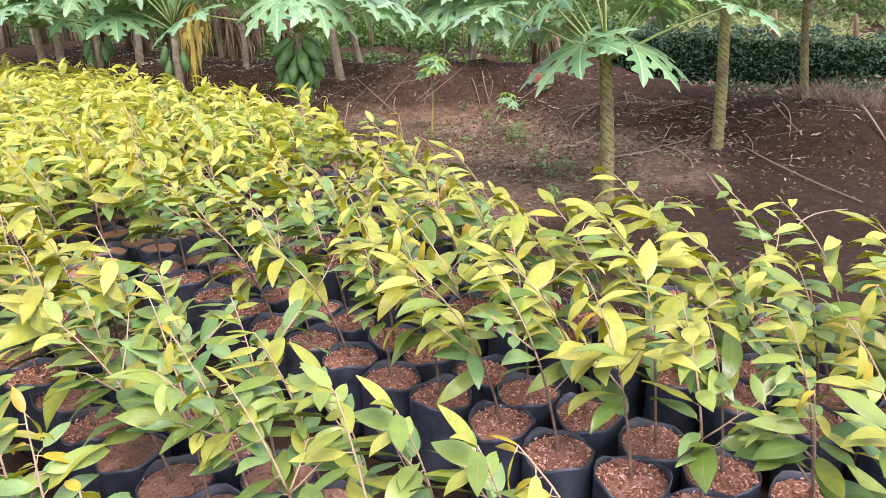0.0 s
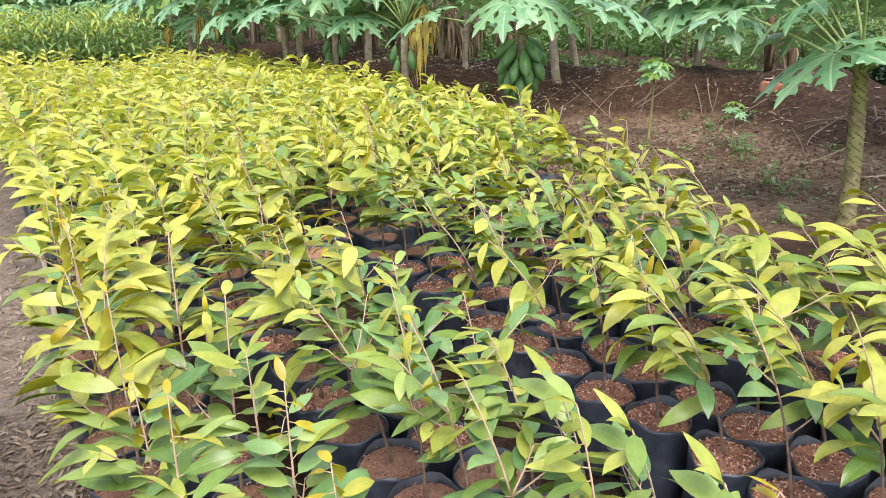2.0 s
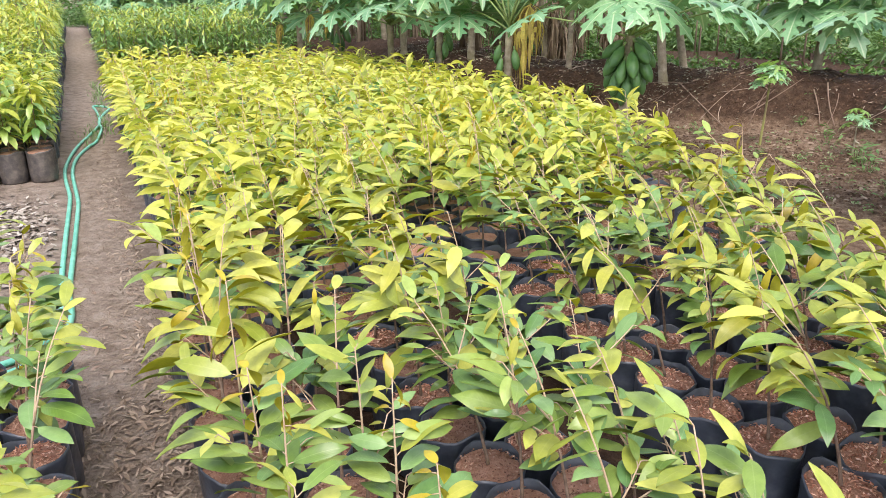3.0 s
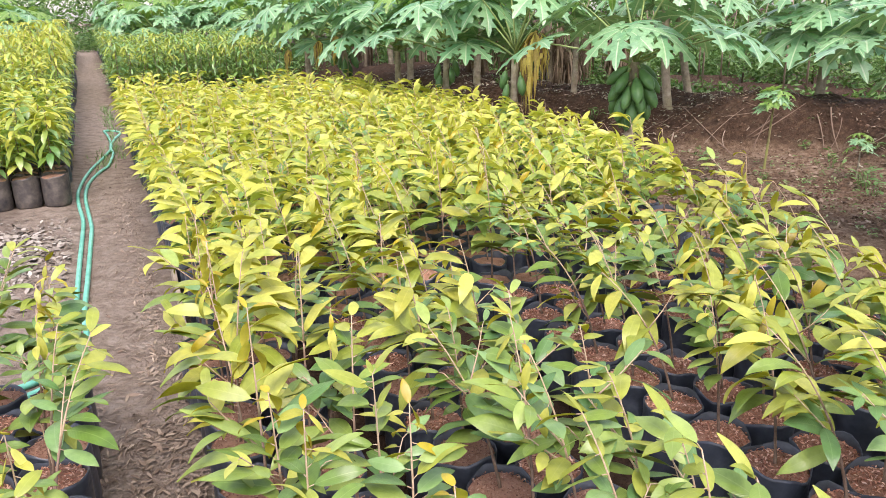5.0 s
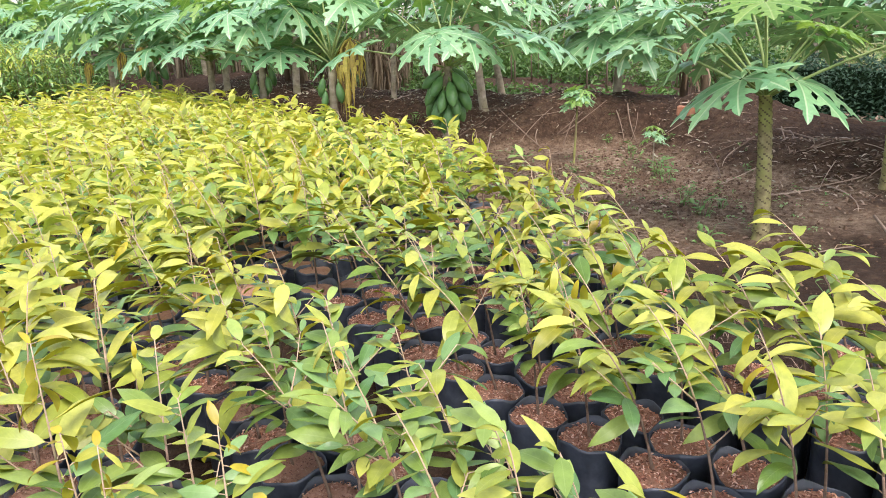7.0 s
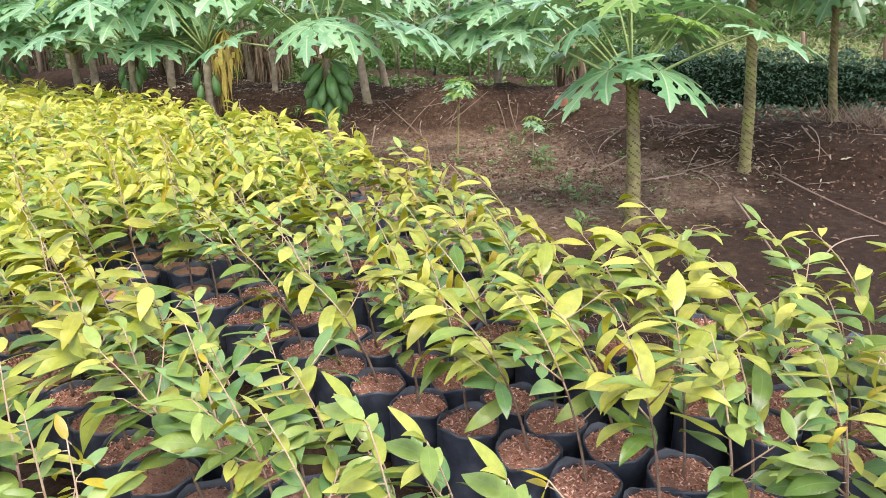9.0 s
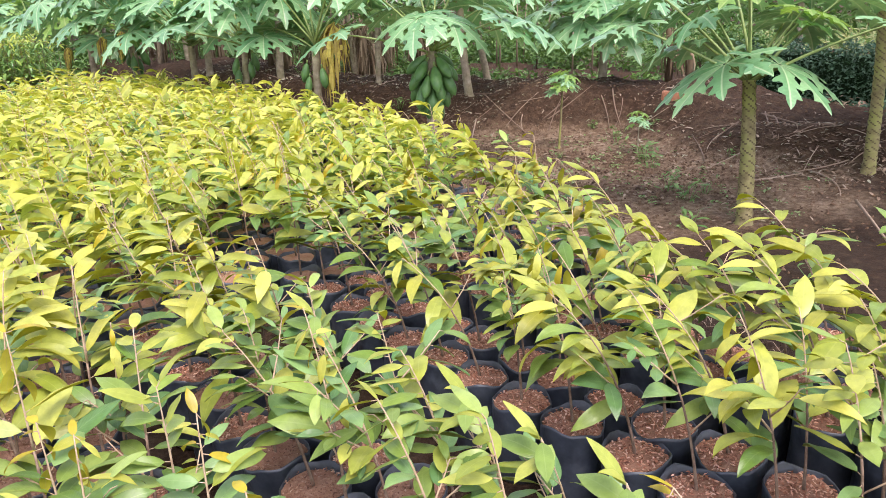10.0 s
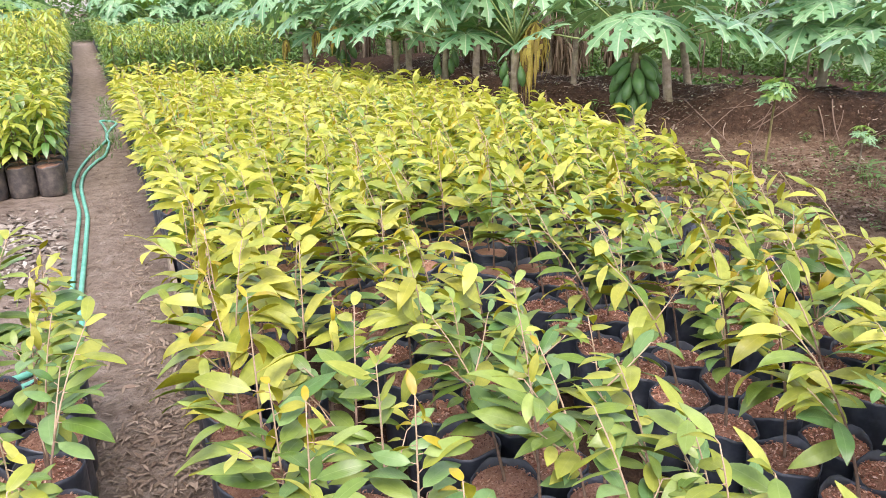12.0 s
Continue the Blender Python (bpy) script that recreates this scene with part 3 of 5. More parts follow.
DUSTY_DATA = [bag_mesh(rng, 0.102, 0.245).data("polybag", [M["dusty"]]) for _ in BAGS]
SEED_MATS = [M[k] for k in LEAF_KEYS] + [M["stem"], M["shoot"], M["plastic"], M["potsoil"]]


def seedling_block(name, meshes, xs, y0, y1, label, rng, step=0.195, singles=0.0, slant=0.0, skirt=False):
    rest = Mesh()
    data = [m.data("foliage", SEED_MATS) for m in meshes]
    for x in xs:
        y = y0 + slant * (x - 0.45)
        first = y
        while y < y1:
            px, py = x + rng.uniform(-0.015, 0.015), y + rng.uniform(-0.015, 0.015)
            q = pose(px, py, ground_z(px, py) + 0.001, 0, 0, rng.uniform(0, 360))
            i = rng.randrange(len(meshes))
            if y < first + singles:
                base = new("seedling")
                base.matrix_basis = q
                part("polybag", DUSTY_DATA[i % 5], base, label="dusty faded black polythene bag")
                part("soil", SOIL_DATA[i % 4], base)
                part("foliage", data[i], base)
                if skirt:
                    part("low_foliage", data[(i + 2) % len(data)], base, Matrix.Rotation(2.0, 4, "Z") @ Matrix.Diagonal((1.15, 1.15, 0.5, 1)))
                tagged(base, "older seedling with drooping leaves in a black polybag", "seedling", "seedlings across the path")
            else:
                rest.put(BAGS[i % 5], q, [7])
                rest.put(SOILS[i % 4], q, [8])
                rest.put(meshes[i], q @ Matrix.Diagonal((1, 1, rng.uniform(0.82, 1.16), 1)))
                if skirt:
                    # low side shoots that hang over the bag
                    rest.put(meshes[(i + 2) % len(meshes)], q @ Matrix.Rotation(2.0, 4, "Z") @ Matrix.Diagonal((1.15, 1.15, 0.5, 1)))
            y += step
    tagged(new(name, rest.data(name, SEED_MATS)), label, "seedlings", kind="stuff")


seedling_block("seedling_rows", OLD, [-0.52 - 0.207 * k for k in range(6)], 6.74, 10.7, "block of yellow-green older seedlings in black polybags", rng, 0.207, singles=0.5)
seedling_block("tall_seedling_rows", LANE, [-0.52 - 0.24 * k for k in range(7)], 10.95, 19.5, "block of taller green seedlings beside the path", rng, 0.27)
seedling_block("dark_seedling_rows", TALL, [0.31 + 0.22 * k for k in range(13)], 13.9, 18.6, "block of dark green seedlings beyond the bed", rng, 0.26, singles=0.3, slant=-0.15, skirt=True)

# the blocks run on along the lane
seedling_block("distant_seedling_rows", TALL, [-0.6, -0.9, 0.38, 0.68], 19.6, 35.0, "far rows of green seedlings lining the lane", rng, 0.36)

# saplings of the bed on the near side of the path
for kx in range(3):
    for ky in range(13):
        x, y = -0.375 - 0.182 * kx + rng.uniform(-0.01, 0.01), 0.42 + 0.186 * ky + rng.uniform(-0.01, 0.01)
        i = rng.choice(KIND_AT[rng.choice(("upright", "leaning", "upright"))])
        q = pose(x, y, ground_z(x, y) + 0.001, 0, 0, rng.uniform(150, 330))
        make_sapling(i, rng.random() < 0.6).matrix_basis = q

# ---- papaya trees ----
M["papaya_leaf"] = leaf_material("papaya_leaf", (0.12, 0.32, 0.14), (0.26, 0.48, 0.235), (0.57, 0.67, 0.42), rough=0.34, glow=0.2, veins=0.55)
M["papaya_young"] = leaf_material("young_papaya_leaf", (0.18, 0.38, 0.07), (0.28, 0.46, 0.11), (0.5, 0.6, 0.25), rough=0.42, glow=0.4, veins=0.5)
M["stalk"] = plain_material("leaf_stalk", [(0.3, (0.17, 0.25, 0.07)), (0.7, (0.28, 0.35, 0.12))], 30, 0.5)
M["brown_leaf"] = leaf_material("brown_papaya_leaf", (0.16, 0.08, 0.03), (0.34, 0.20, 0.08), (0.5, 0.38, 0.2), rough=0.8, glow=0.1, veins=0.4)
M["dry_leaf"] = leaf_material("dry_papaya_leaf", (0.46, 0.32, 0.06), (0.80, 0.65, 0.13), (0.68, 0.55, 0.2), rough=0.7, glow=0.2, veins=0.5)
M["fruit"] = plain_material("green_papaya_skin", [(0.3, (0.055, 0.15, 0.04)), (0.7, (0.12, 0.25, 0.07))], 14, 0.42, 30, 0.15, 0.003)


def trunk_material(name, stops, moss_share):
    mat, nt, b = nodes_of(name)
    col = ramp(nt, world_noise(nt, 16, 5), stops)
    moss = ramp(nt, world_noise(nt, 5, 4), [(0.42, (0, 0, 0)), (0.62, (1, 1, 1))])
    nt.links.new(mix(nt, math_node(nt, "MULTIPLY", moss, moss_share), col, (0.30, 0.32, 0.085)), b.inputs["Base Color"])
    b.inputs["Roughness"].default_value = 0.85
    bump(nt, b, world_noise(nt, 90, 4), 0.5, 0.006)
    return mat


M["trunk"] = trunk_material("papaya_bark", [(0.3, (0.13, 0.10, 0.045)), (0.55, (0.25, 0.21, 0.095)), (0.75, (0.36, 0.31, 0.16))], 0.8)
M["grey_trunk"] = trunk_material("grey_papaya_bark", [(0.3, (0.19, 0.145, 0.098)), (0.55, (0.34, 0.28, 0.20)), (0.75, (0.48, 0.41, 0.30))], 0.2)
M["scar"] = plain_material("leaf_scar", [(0.3, (0.085, 0.066, 0.03)), (0.7, (0.16, 0.125, 0.058))], 30, 0.9)
# half outline of one lobe: distance from the hub and half width, with two pairs of side lobes that point forward
LOBE = [(0.03, 0.012), (0.16, 0.060), (0.30, 0.112), (0.37, 0.118), (0.42, 0.098), (0.46, 0.112), (0.52, 0.178), (0.585, 0.232), (0.625, 0.222), (0.615, 0.140), (0.635, 0.090), (0.68, 0.098), (0.74, 0.150), (0.795, 0.172), (0.815, 0.128), (0.825, 0.068), (0.88, 0.066), (0.94, 0.040), (1.0, 0.0)]


def papaya_leaf(rng, droop=0.5, lobes=8):
    """A palmate blade of unit radius: webbed round the hub, deep lobes, each cut into side lobes, drooping at the rim."""
    m = Mesh()
    for k in range(lobes):
        ang = (k - (lobes - 1) / 2) * (312 / lobes) + rng.uniform(-3, 3)
        far = abs(ang) / 156
        size = (1.0 - 0.34 * far ** 1.4) * rng.uniform(0.94, 1.05)
        c, s = math.cos(radians(ang)), math.sin(radians(ang))
        dz = droop * rng.uniform(0.75, 1.3)
        skew = rng.uniform(-0.05, 0.05)
        for side in (-1, 1):
            verts, uvs = [], []
            stretch = rng.uniform(0.92, 1.12)
            for t, w in LOBE:
                w2 = w * (stretch if t > 0.4 else 1.0) * (1.0 if t < 0.4 else rng.uniform(0.9, 1.1))
                mid_t = min(t, 1.0) - 0.45 * max(0, w - 0.09)
                for tt, ww in ((mid_t, 0.0), ((mid_t + t) / 2, side * w2 * 0.5), (t, side * w2)):
                    x, y = tt * size, ww * size + skew * tt * tt
                    ridge = 0.20 * abs(ww) if t < 0.4 else 0.20 * abs(ww) - 0.9 * max(0.0, abs(ww) - 0.09) ** 1.3
                    z = 0.10 * tt - dz * tt * tt * 0.75 + ridge
                    verts.append((x * c - y * s, x * s + y * c, z * size))
                    uvs.append((0.5 + side * min(0.5, abs(ww) * 2.2), tt))
            faces = []
            for i in range(len(LOBE) - 1):
                for q in range(2):
                    a = 3 * i + q
                    faces.append((a, a + 3, a + 4, a + 1) if side > 0 else (a, a + 1, a + 4, a + 3))
            m.add(verts, faces, 0, uvs)
    return m


rng = random.Random(41)
BLADES = [papaya_leaf(rng, d) for d in (0.2, 0.35, 0.5, 0.75)]
BLADE_DATA = [b.data("blade", [M["papaya_leaf"]]) for b in BLADES]
YOUNG_DATA = [b.data("blade", [M["papaya_young"]]) for b in BLADES]


def trunk_mesh(rng, top, radius, scars=True):
    """A tapering trunk from the origin to top, ringed by raised leaf scars set in a spiral."""
    m = Mesh()
    h = top.length
    fine = 0.0105 if scars else 0.03
    rings = max(12, int(h / fine))
    sides = 20 if scars else 10
    slots = []
    verts, faces = [], []
    bowx, bowy = rng.uniform(-0.014, 0.014), rng.uniform(-0.014, 0.014)
    for i in range(rings + 1):
        u = i / rings
        p = top * u + Vector((bowx, bowy, 0)) * math.sin(math.pi * u) * h
        r = radius * (1.12 - 0.30 * u + 0.25 * max(0, 0.06 - u) / 0.06)
        for s in range(sides):
            a = 2 * math.pi * s / sides
            k = (u * h / 0.042 + a * 5 / (2 * math.pi)) % 1.0
            cell = int(u * h / 0.042 + a * 5 / (2 * math.pi))
            crest = math.cos(3 * a + 2.4 * cell)
            bulge = (0.20 * math.exp(-((k - 0.5) / 0.14) ** 2) * max(0.0, 0.35 + 0.65 * crest) if scars else 0.03 * math.sin(i * 1.7) + 0.012 * math.sin(3 * a + i))
            slots.append(1 if scars and 0.24 < k < 0.50 and crest > -0.7 + 1.2 * max(0.0, 0.45 - u) else 0)
            rr = r * (1 + bulge + rng.uniform(-0.012, 0.012))
            verts.append(p + Vector((rr * math.cos(a), rr * math.sin(a), 0)))
    for i in range(rings):
        for s in range(sides):
            a, b = i * sides + s, i * sides + (s + 1) % sides
            faces.append((a, b, b + sides, a + sides))
    cap = [tuple(range(rings * sides, (rings + 1) * sides))]
    m.add(verts, faces + cap)
    m.m = slots[:len(faces)] + [0]
    return m


def fruit_mesh(rng):
    m = Mesh()
    n, rows = 12, 9
    verts, faces = [], []
    for i in range(rows + 1):
        u = i / rows
        r = 0.245 * math.sin(math.pi * min(0.999, max(0.001, u ** 0.85))) ** 0.6 * (0.58 + 0.52 * u)
        for s in range(n):
            a = 2 * math.pi * s / n
            rr = r * (1 + 0.025 * math.cos(5 * a))
            verts.append((rr * math.cos(a), rr * math.sin(a), -u))
    for i in range(rows):
        for s in range(n):
            a, b = i * n + s, i * n + (s + 1) % n
            faces.append((a, a + n, b + n, b))
    m.add(verts, faces)
    m.tube([(0, 0, -0.02), (0, 0, 0.14)], [0.05, 0.04], 6, 1)
    return m


FRUIT_DATA = [fruit_mesh(rng).data("fruit", [M["fruit"], M["stalk"]]) for _ in range(2)]


def dead_leaf_mesh(rng):
    """A withered blade: long shrivelled lobes hanging straight down in a bundle."""
    m = Mesh()
    for k in range(64):
        a = 2.6 + rng.gauss(0, 1.25)
        size = rng.uniform(0.55, 1.0) * (1.0 if abs(a - 2.6) < 1.6 else 0.7)
        verts, uvs = [], []
        for i in range(8):
            u = i / 7
            out = 0.17 * math.sin(min(1.0, u * 2.0) * 1.57) * (1 - 0.2 * u) * rng.uniform(0.8, 1.2)
            w = 0.021 * (1 - u) ** 0.4 * (0.6 + 0.8 * (i % 2))
            for s in (-1, 0, 1):
                b = a + s * w / 0.14
                verts.append((out * math.cos(b), 1.15 * out * math.sin(b), -u * size + 0.09 * math.sin(u * 3) + 0.012 * s * s * rng.uniform(-1, 1)))
                uvs.append((0.5 + 0.5 * s, u))
        faces = []
        for i in range(7):
            q = 3 * i
            faces += [(q, q + 1, q + 4, q + 3), (q + 1, q + 2, q + 5, q + 4)]
        m.add(verts, faces, 1 if rng.random() < 0.34 else 0, uvs)
    return m


DEAD_DATA = [dead_leaf_mesh(rng).data("dead_leaf", [M["dry_leaf"], M["brown_leaf"]]) for _ in range(3)]


def stalk_data(length, sag, r=0.0085):
    m = Mesh()
    m.tube([(length * u, 0, -sag * length * u * u) for u in np.linspace(0, 1, 6)], [r * (1.25 - 0.5 * u) for u in np.linspace(0, 1, 6)], 7)
    return m.data("leaf_stalk", [M["stalk"]])


STALKS = {k: stalk_data(k, 0.12) for k in (0.2, 0.35, 0.5, 0.65, 0.8)}
STALKS[0.08] = stalk_data(0.08, 0.12, 0.003)


def add_leaf(tree, crown, azimuth, lift, length, size, shape, young=False, tip=None, dead=False):
    """A stalk from the crown (azimuth from +y, clockwise) with its blade at the end, as tall as lift degrees above level."""
    key = min(STALKS, key=lambda k: abs(k - length))
    a = radians(90 - azimuth)
    q = Matrix.Translation(crown) @ Euler((0, -radians(lift), a)).to_matrix().to_4x4()
    stalk = part("leaf_stalk", STALKS[key], tree, q)
    end = Matrix.Translation((key, 0, -0.12 * key))
    if dead:
        # hangs straight down, whatever the slope of its stalk
        up = (q.to_3x3().inverted()).to_4x4()
        part("dead_leaf", DEAD_DATA[shape % 3], stalk, end @ up @ Matrix.Diagonal((size, size, size, 1)), "withered yellow-brown hanging leaf")
        return
    tilt = tip if tip is not None else lift + 10 + 28 * ((azimuth * 7.3 + length * 31) % 1.0)
    part("blade", (YOUNG_DATA if young else BLADE_DATA)[shape], stalk, end @ Euler((0, radians(tilt), 0)).to_matrix().to_4x4() @ Matrix.Diagonal((size, size, size, 1)))


def papaya(x, y, top, radius, rng, leaves=12, reach=0.6, size=0.34, fruits=0, spec=(), dead=(), scars=True, label="", sink=0.03, low=14, clear=None, mossy=False):
    """A papaya tree at x, y whose trunk ends at top (offsets and height), with leaf crown, fruits and withered leaves."""
    scars = scars and mossy
    z = ground_z(x, y) - sink
    tree = new("papaya_tree")
    tree.matrix_basis = pose(x, y, z)
    t = Vector(top) + Vector((0, 0, sink))
    part("trunk", trunk_mesh(rng, t, radius, scars).data("trunk", [M["trunk" if mossy else "grey_trunk"], M["scar"]]), tree)
    crown = t - Vector((0, 0, 0.02))
    for az, lift, length, s, shape, young, *hang in spec:
        add_leaf(tree, crown, az, lift, length, s, shape, young, lift + (hang[0] if hang else 16))
    for k in range(leaves):
        lift = 70 - (70 - low) * (k / max(1, leaves - 1)) ** 0.8 + rng.uniform(-8, 8)
        up = crown + Vector((0, 0, 0.10 * (1 - k / leaves)))
        leaf = (137.5 * k + rng.uniform(-15, 15), lift, reach * rng.uniform(0.75, 1.2), size * rng.uniform(0.8, 1.15), rng.choice((0, 1, 1, 2, 2, 3)), rng.random() < 0.05 or k < 2)
        facing = clear and abs((leaf[0] - clear[0] + 180) % 360 - 180) < clear[1] and lift < 55
        if not facing:
            add_leaf(tree, up, *leaf)
    for az, lift, length, s in dead:
        add_leaf(tree, crown - Vector((0, 0, 0.03)), az, lift, length, s, rng.randrange(3), dead=True)
    for k in range(fruits):
        tier = k / max(1, fruits)
        az = radians(137.5 * k)
        many = fruits > 8
        drop = 0.02 + 0.36 * tier if many else 0.08 + 0.2 * tier
        out = radius * 0.7 + (0.012 + 0.045 * math.sin(math.pi * min(1.0, tier * 1.2)) if many else 0.06)
        s = rng.uniform(0.20, 0.25) if many else rng.uniform(0.17, 0.21)
        u = 1 - drop / t.length
        at = t * u + Vector((out * math.cos(az), out * math.sin(az), 0.0))
        swing = 46 * (1 - tier) ** 1.2 + 4 if many else 12
        q = Matrix.Translation(at) @ Matrix.Rotation(az, 4, "Z") @ Matrix.Rotation(-radians(swing), 4, "Y") @ Matrix.Diagonal((s, s, s, 1))
        part("fruit", FRUIT_DATA[k % 2], tree, q, "unripe green papaya")
    words = label or "short papaya tree with a grey scarred trunk and lobed leaves"
    return tagged(tree, words, "papaya tree", "papaya trees in the plantation")


rng = random.Random(77)
# the row along the bed
papaya(4.31, 2.35, (0.025, 0.078, 0.90), 0.046, rng, 1, 0.75, 0.46, low=60, mossy=True,
       spec=[(304, 44, 0.2, 0.52, 1, False, 30), (170, 42, 0.2, 0.48, 1, False, 26), (150, 32, 0.8, 0.46, 1, False), (330, 32, 0.8, 0.46, 1, False), (345, 48, 0.8, 0.46, 1, False), (112, 44, 0.8, 0.46, 1, False), (250, 66, 0.65, 0.34, 0, True), (15, 34, 0.5, 0.46, 2, False, 14), (327, 58, 0.5, 0.42, 2, False, 30), (55, 62, 0.65, 0.38, 1, False), (105, 50, 0.5, 0.36, 2, False), (135, 64, 0.5, 0.34, 1, True), (20, 52, 0.65, 0.38, 2, False), (85, 44, 0.65, 0.38, 2, False)],
       label="papaya tree with knobbly green-brown trunk standing on bare earth")
papaya(3.88, 5.01, (0.04, 0.02, 1.02), 0.046, rng, 11, 0.75, 0.46, 27, clear=(232, 75),
       low=24, spec=[(250, 62, 0.35, 0.44, 2, False, 26), (178, 58, 0.35, 0.44, 2, False, 26), (300, 20, 0.8, 0.46, 1, False, 26), (140, 24, 0.8, 0.46, 1, False, 26)], label="papaya tree hung with a thick bunch of green fruits")
papaya(3.64, 6.51, (0.02, 0.0, 1.0), 0.044, rng, 17, 0.75, 0.47, 5, low=24, dead=[(118, 64, 0.35, 0.82)], clear=(205, 85), label="papaya tree with a withered hanging leaf and few fruits")
papaya(3.45, 7.67, (0.02, 0.0, 1.02), 0.04, rng, 18, 0.75, 0.47, 5, low=24)
papaya(3.29, 8.75, (0.02, 0.0, 1.0), 0.045, rng, 18, 0.75, 0.47, 0, low=20)
papaya(3.07, 10.04, (-0.02, 0.0, 1.15), 0.05, rng, 18, 0.75, 0.47, 9, dead=[(270, 5, 0.35, 0.42), (230, 20, 0.2, 0.4)], label="papaya tree with clustered green fruits and withered leaves")
papaya(2.95, 11.6, (0.0, 0.0, 1.05), 0.05, rng, 18, 0.75, 0.47, 0, dead=[(250, -6, 0.35, 0.38)])
# the rows behind
papaya(6.14, 2.34, (-0.03, 0.08, 1.45), 0.044, rng, 18, 0.8, 0.52, 0, mossy=True, label="taller papaya tree rising from a littered earth slope")
papaya(7.5, 2.08, (-0.03, 0.11, 1.02), 0.036, rng, 18, 0.8, 0.52, mossy=True)
papaya(7.25, 5.9, (0.02, 0.0, 0.60), 0.05, rng, 14, 0.65, 0.45, 0, spec=[(262, 18, 0.5, 0.62, 1, False, 30), (215, 22, 0.35, 0.62, 2, False, 34), (158, 24, 0.35, 0.62, 2, False, 30), (300, 22, 0.8, 0.5, 1, False, 22), (190, 34, 0.8, 0.5, 1, False, 22), (240, 50, 0.5, 0.46, 1, False)], label="papaya tree with broad leaves behind the earth ridge")
papaya(5.9, 6.82, (-0.10, 0.04, 1.15), 0.048, rng, 18, 0.75, 0.47)
papaya(5.43, 8.05, (0.02, 0.0, 1.35), 0.032, rng, 16, 0.6, 0.45, scars=False)
papaya(7.4, 8.1, (-0.22, 0.15, 1.2), 0.05, rng, 18, 0.75, 0.47)
papaya(4.58, 11.4, (0.0, 0.0, 1.2), 0.05, rng, 17, 0.75, 0.47)
papaya(5.1, 13.6, (0.0, 0.0, 1.2), 0.05, rng, 17, 0.75, 0.47)
papaya(5.0, 9.9, (0.05, 0.0, 1.3), 0.05, rng, 17, 0.75, 0.47, 4)
papaya(6.6, 10.4, (-0.15, 0.0, 1.3), 0.05, rng, 17, 0.75, 0.47)
papaya(11.2, 5.4, (0.0, 0.1, 1.4), 0.055, rng, 18, 0.8, 0.5)
papaya(11.6, 1.6, (0.0, 0.1, 1.35), 0.055, rng, 18, 0.8, 0.5)
# the plantation that closes the view beyond the beds
for k in range(46):
    row, col = divmod(k, 12)
    x, y = -4.5 + 1.15 * col + rng.uniform(-0.3, 0.3) + 0.5 * (row % 2), 20.6 + 1.7 * row + rng.uniform(-0.4, 0.4) - 0.42 * max(0, -4.5 + 1.15 * col)
    if y < 12.6 or abs(x + 0.3) < 1.0 or (0.0 < x < 3.4 and y < 20.4):
        continue
    papaya(x, y, (rng.uniform(-0.1, 0.1), 0, rng.uniform(0.9, 1.35)), 0.05, rng, 14, 0.75, 0.5, scars=False)

# a slender young papaya and a smaller one on the bare patch
papaya(5.41, 4.93, (0.03, 0.0, 0.58), 0.011, rng, 11, 0.08, 0.135, scars=False, mossy=True, label="slender young papaya plant on bare earth", sink=0.01)
papaya(5.66, 4.18, (0.0, 0.0, 0.24), 0.007, rng, 7, 0.08, 0.085, scars=False, label="small papaya seedling among weeds", sink=0.01)


# ---- undergrowth, hedge and far trees ----
def foliage(name, centres, sizes, mats, label, category, seed, flat=0.0, slender=0.42):
    """Many small folded leaves, too many to count, as one mesh."""
    r = np.random.default_rng(seed)
    c = np.asarray(centres, dtype=float)
    n = len(c)
    az, el, ro = r.uniform(0, 2 * np.pi, n), r.uniform(-0.9, 0.9, n) * (1 - flat), r.uniform(-1.0, 1.0, n) * (1 - flat)
    d = np.stack([np.cos(az) * np.cos(el), np.sin(az) * np.cos(el), np.sin(el)], 1)
    s = np.stack([-np.sin(az), np.cos(az), np.zeros(n)], 1)
    u = np.cross(d, s)
    s2 = s * np.cos(ro)[:, None] + u * np.sin(ro)[:, None]
    u2 = np.cross(d, s2)
    k = np.asarray(sizes)[:, None]
    pts = np.stack([c - d * k * 0.5, c + s2 * k * slender * 0.5 + u2 * k * 0.08, c + d * k * 0.5 - u2 * k * 0.08, c - s2 * k * slender * 0.5 + u2 * k * 0.08], 1).reshape(-1, 3)
    m = Mesh()
    m.v = [tuple(p) for p in pts]
    m.uv = [(0.5, 0.0), (1.0, 0.5), (0.5, 1.0), (0.0, 0.5)] * n
    m.f = [(4 * i, 4 * i + 1, 4 * i + 2, 4 * i + 3) for i in range(n)]
    m.m = list(r.integers(0, len(mats), n))
    return tagged(new(name, m.data(name, mats, False)), label, category, kind="stuff")


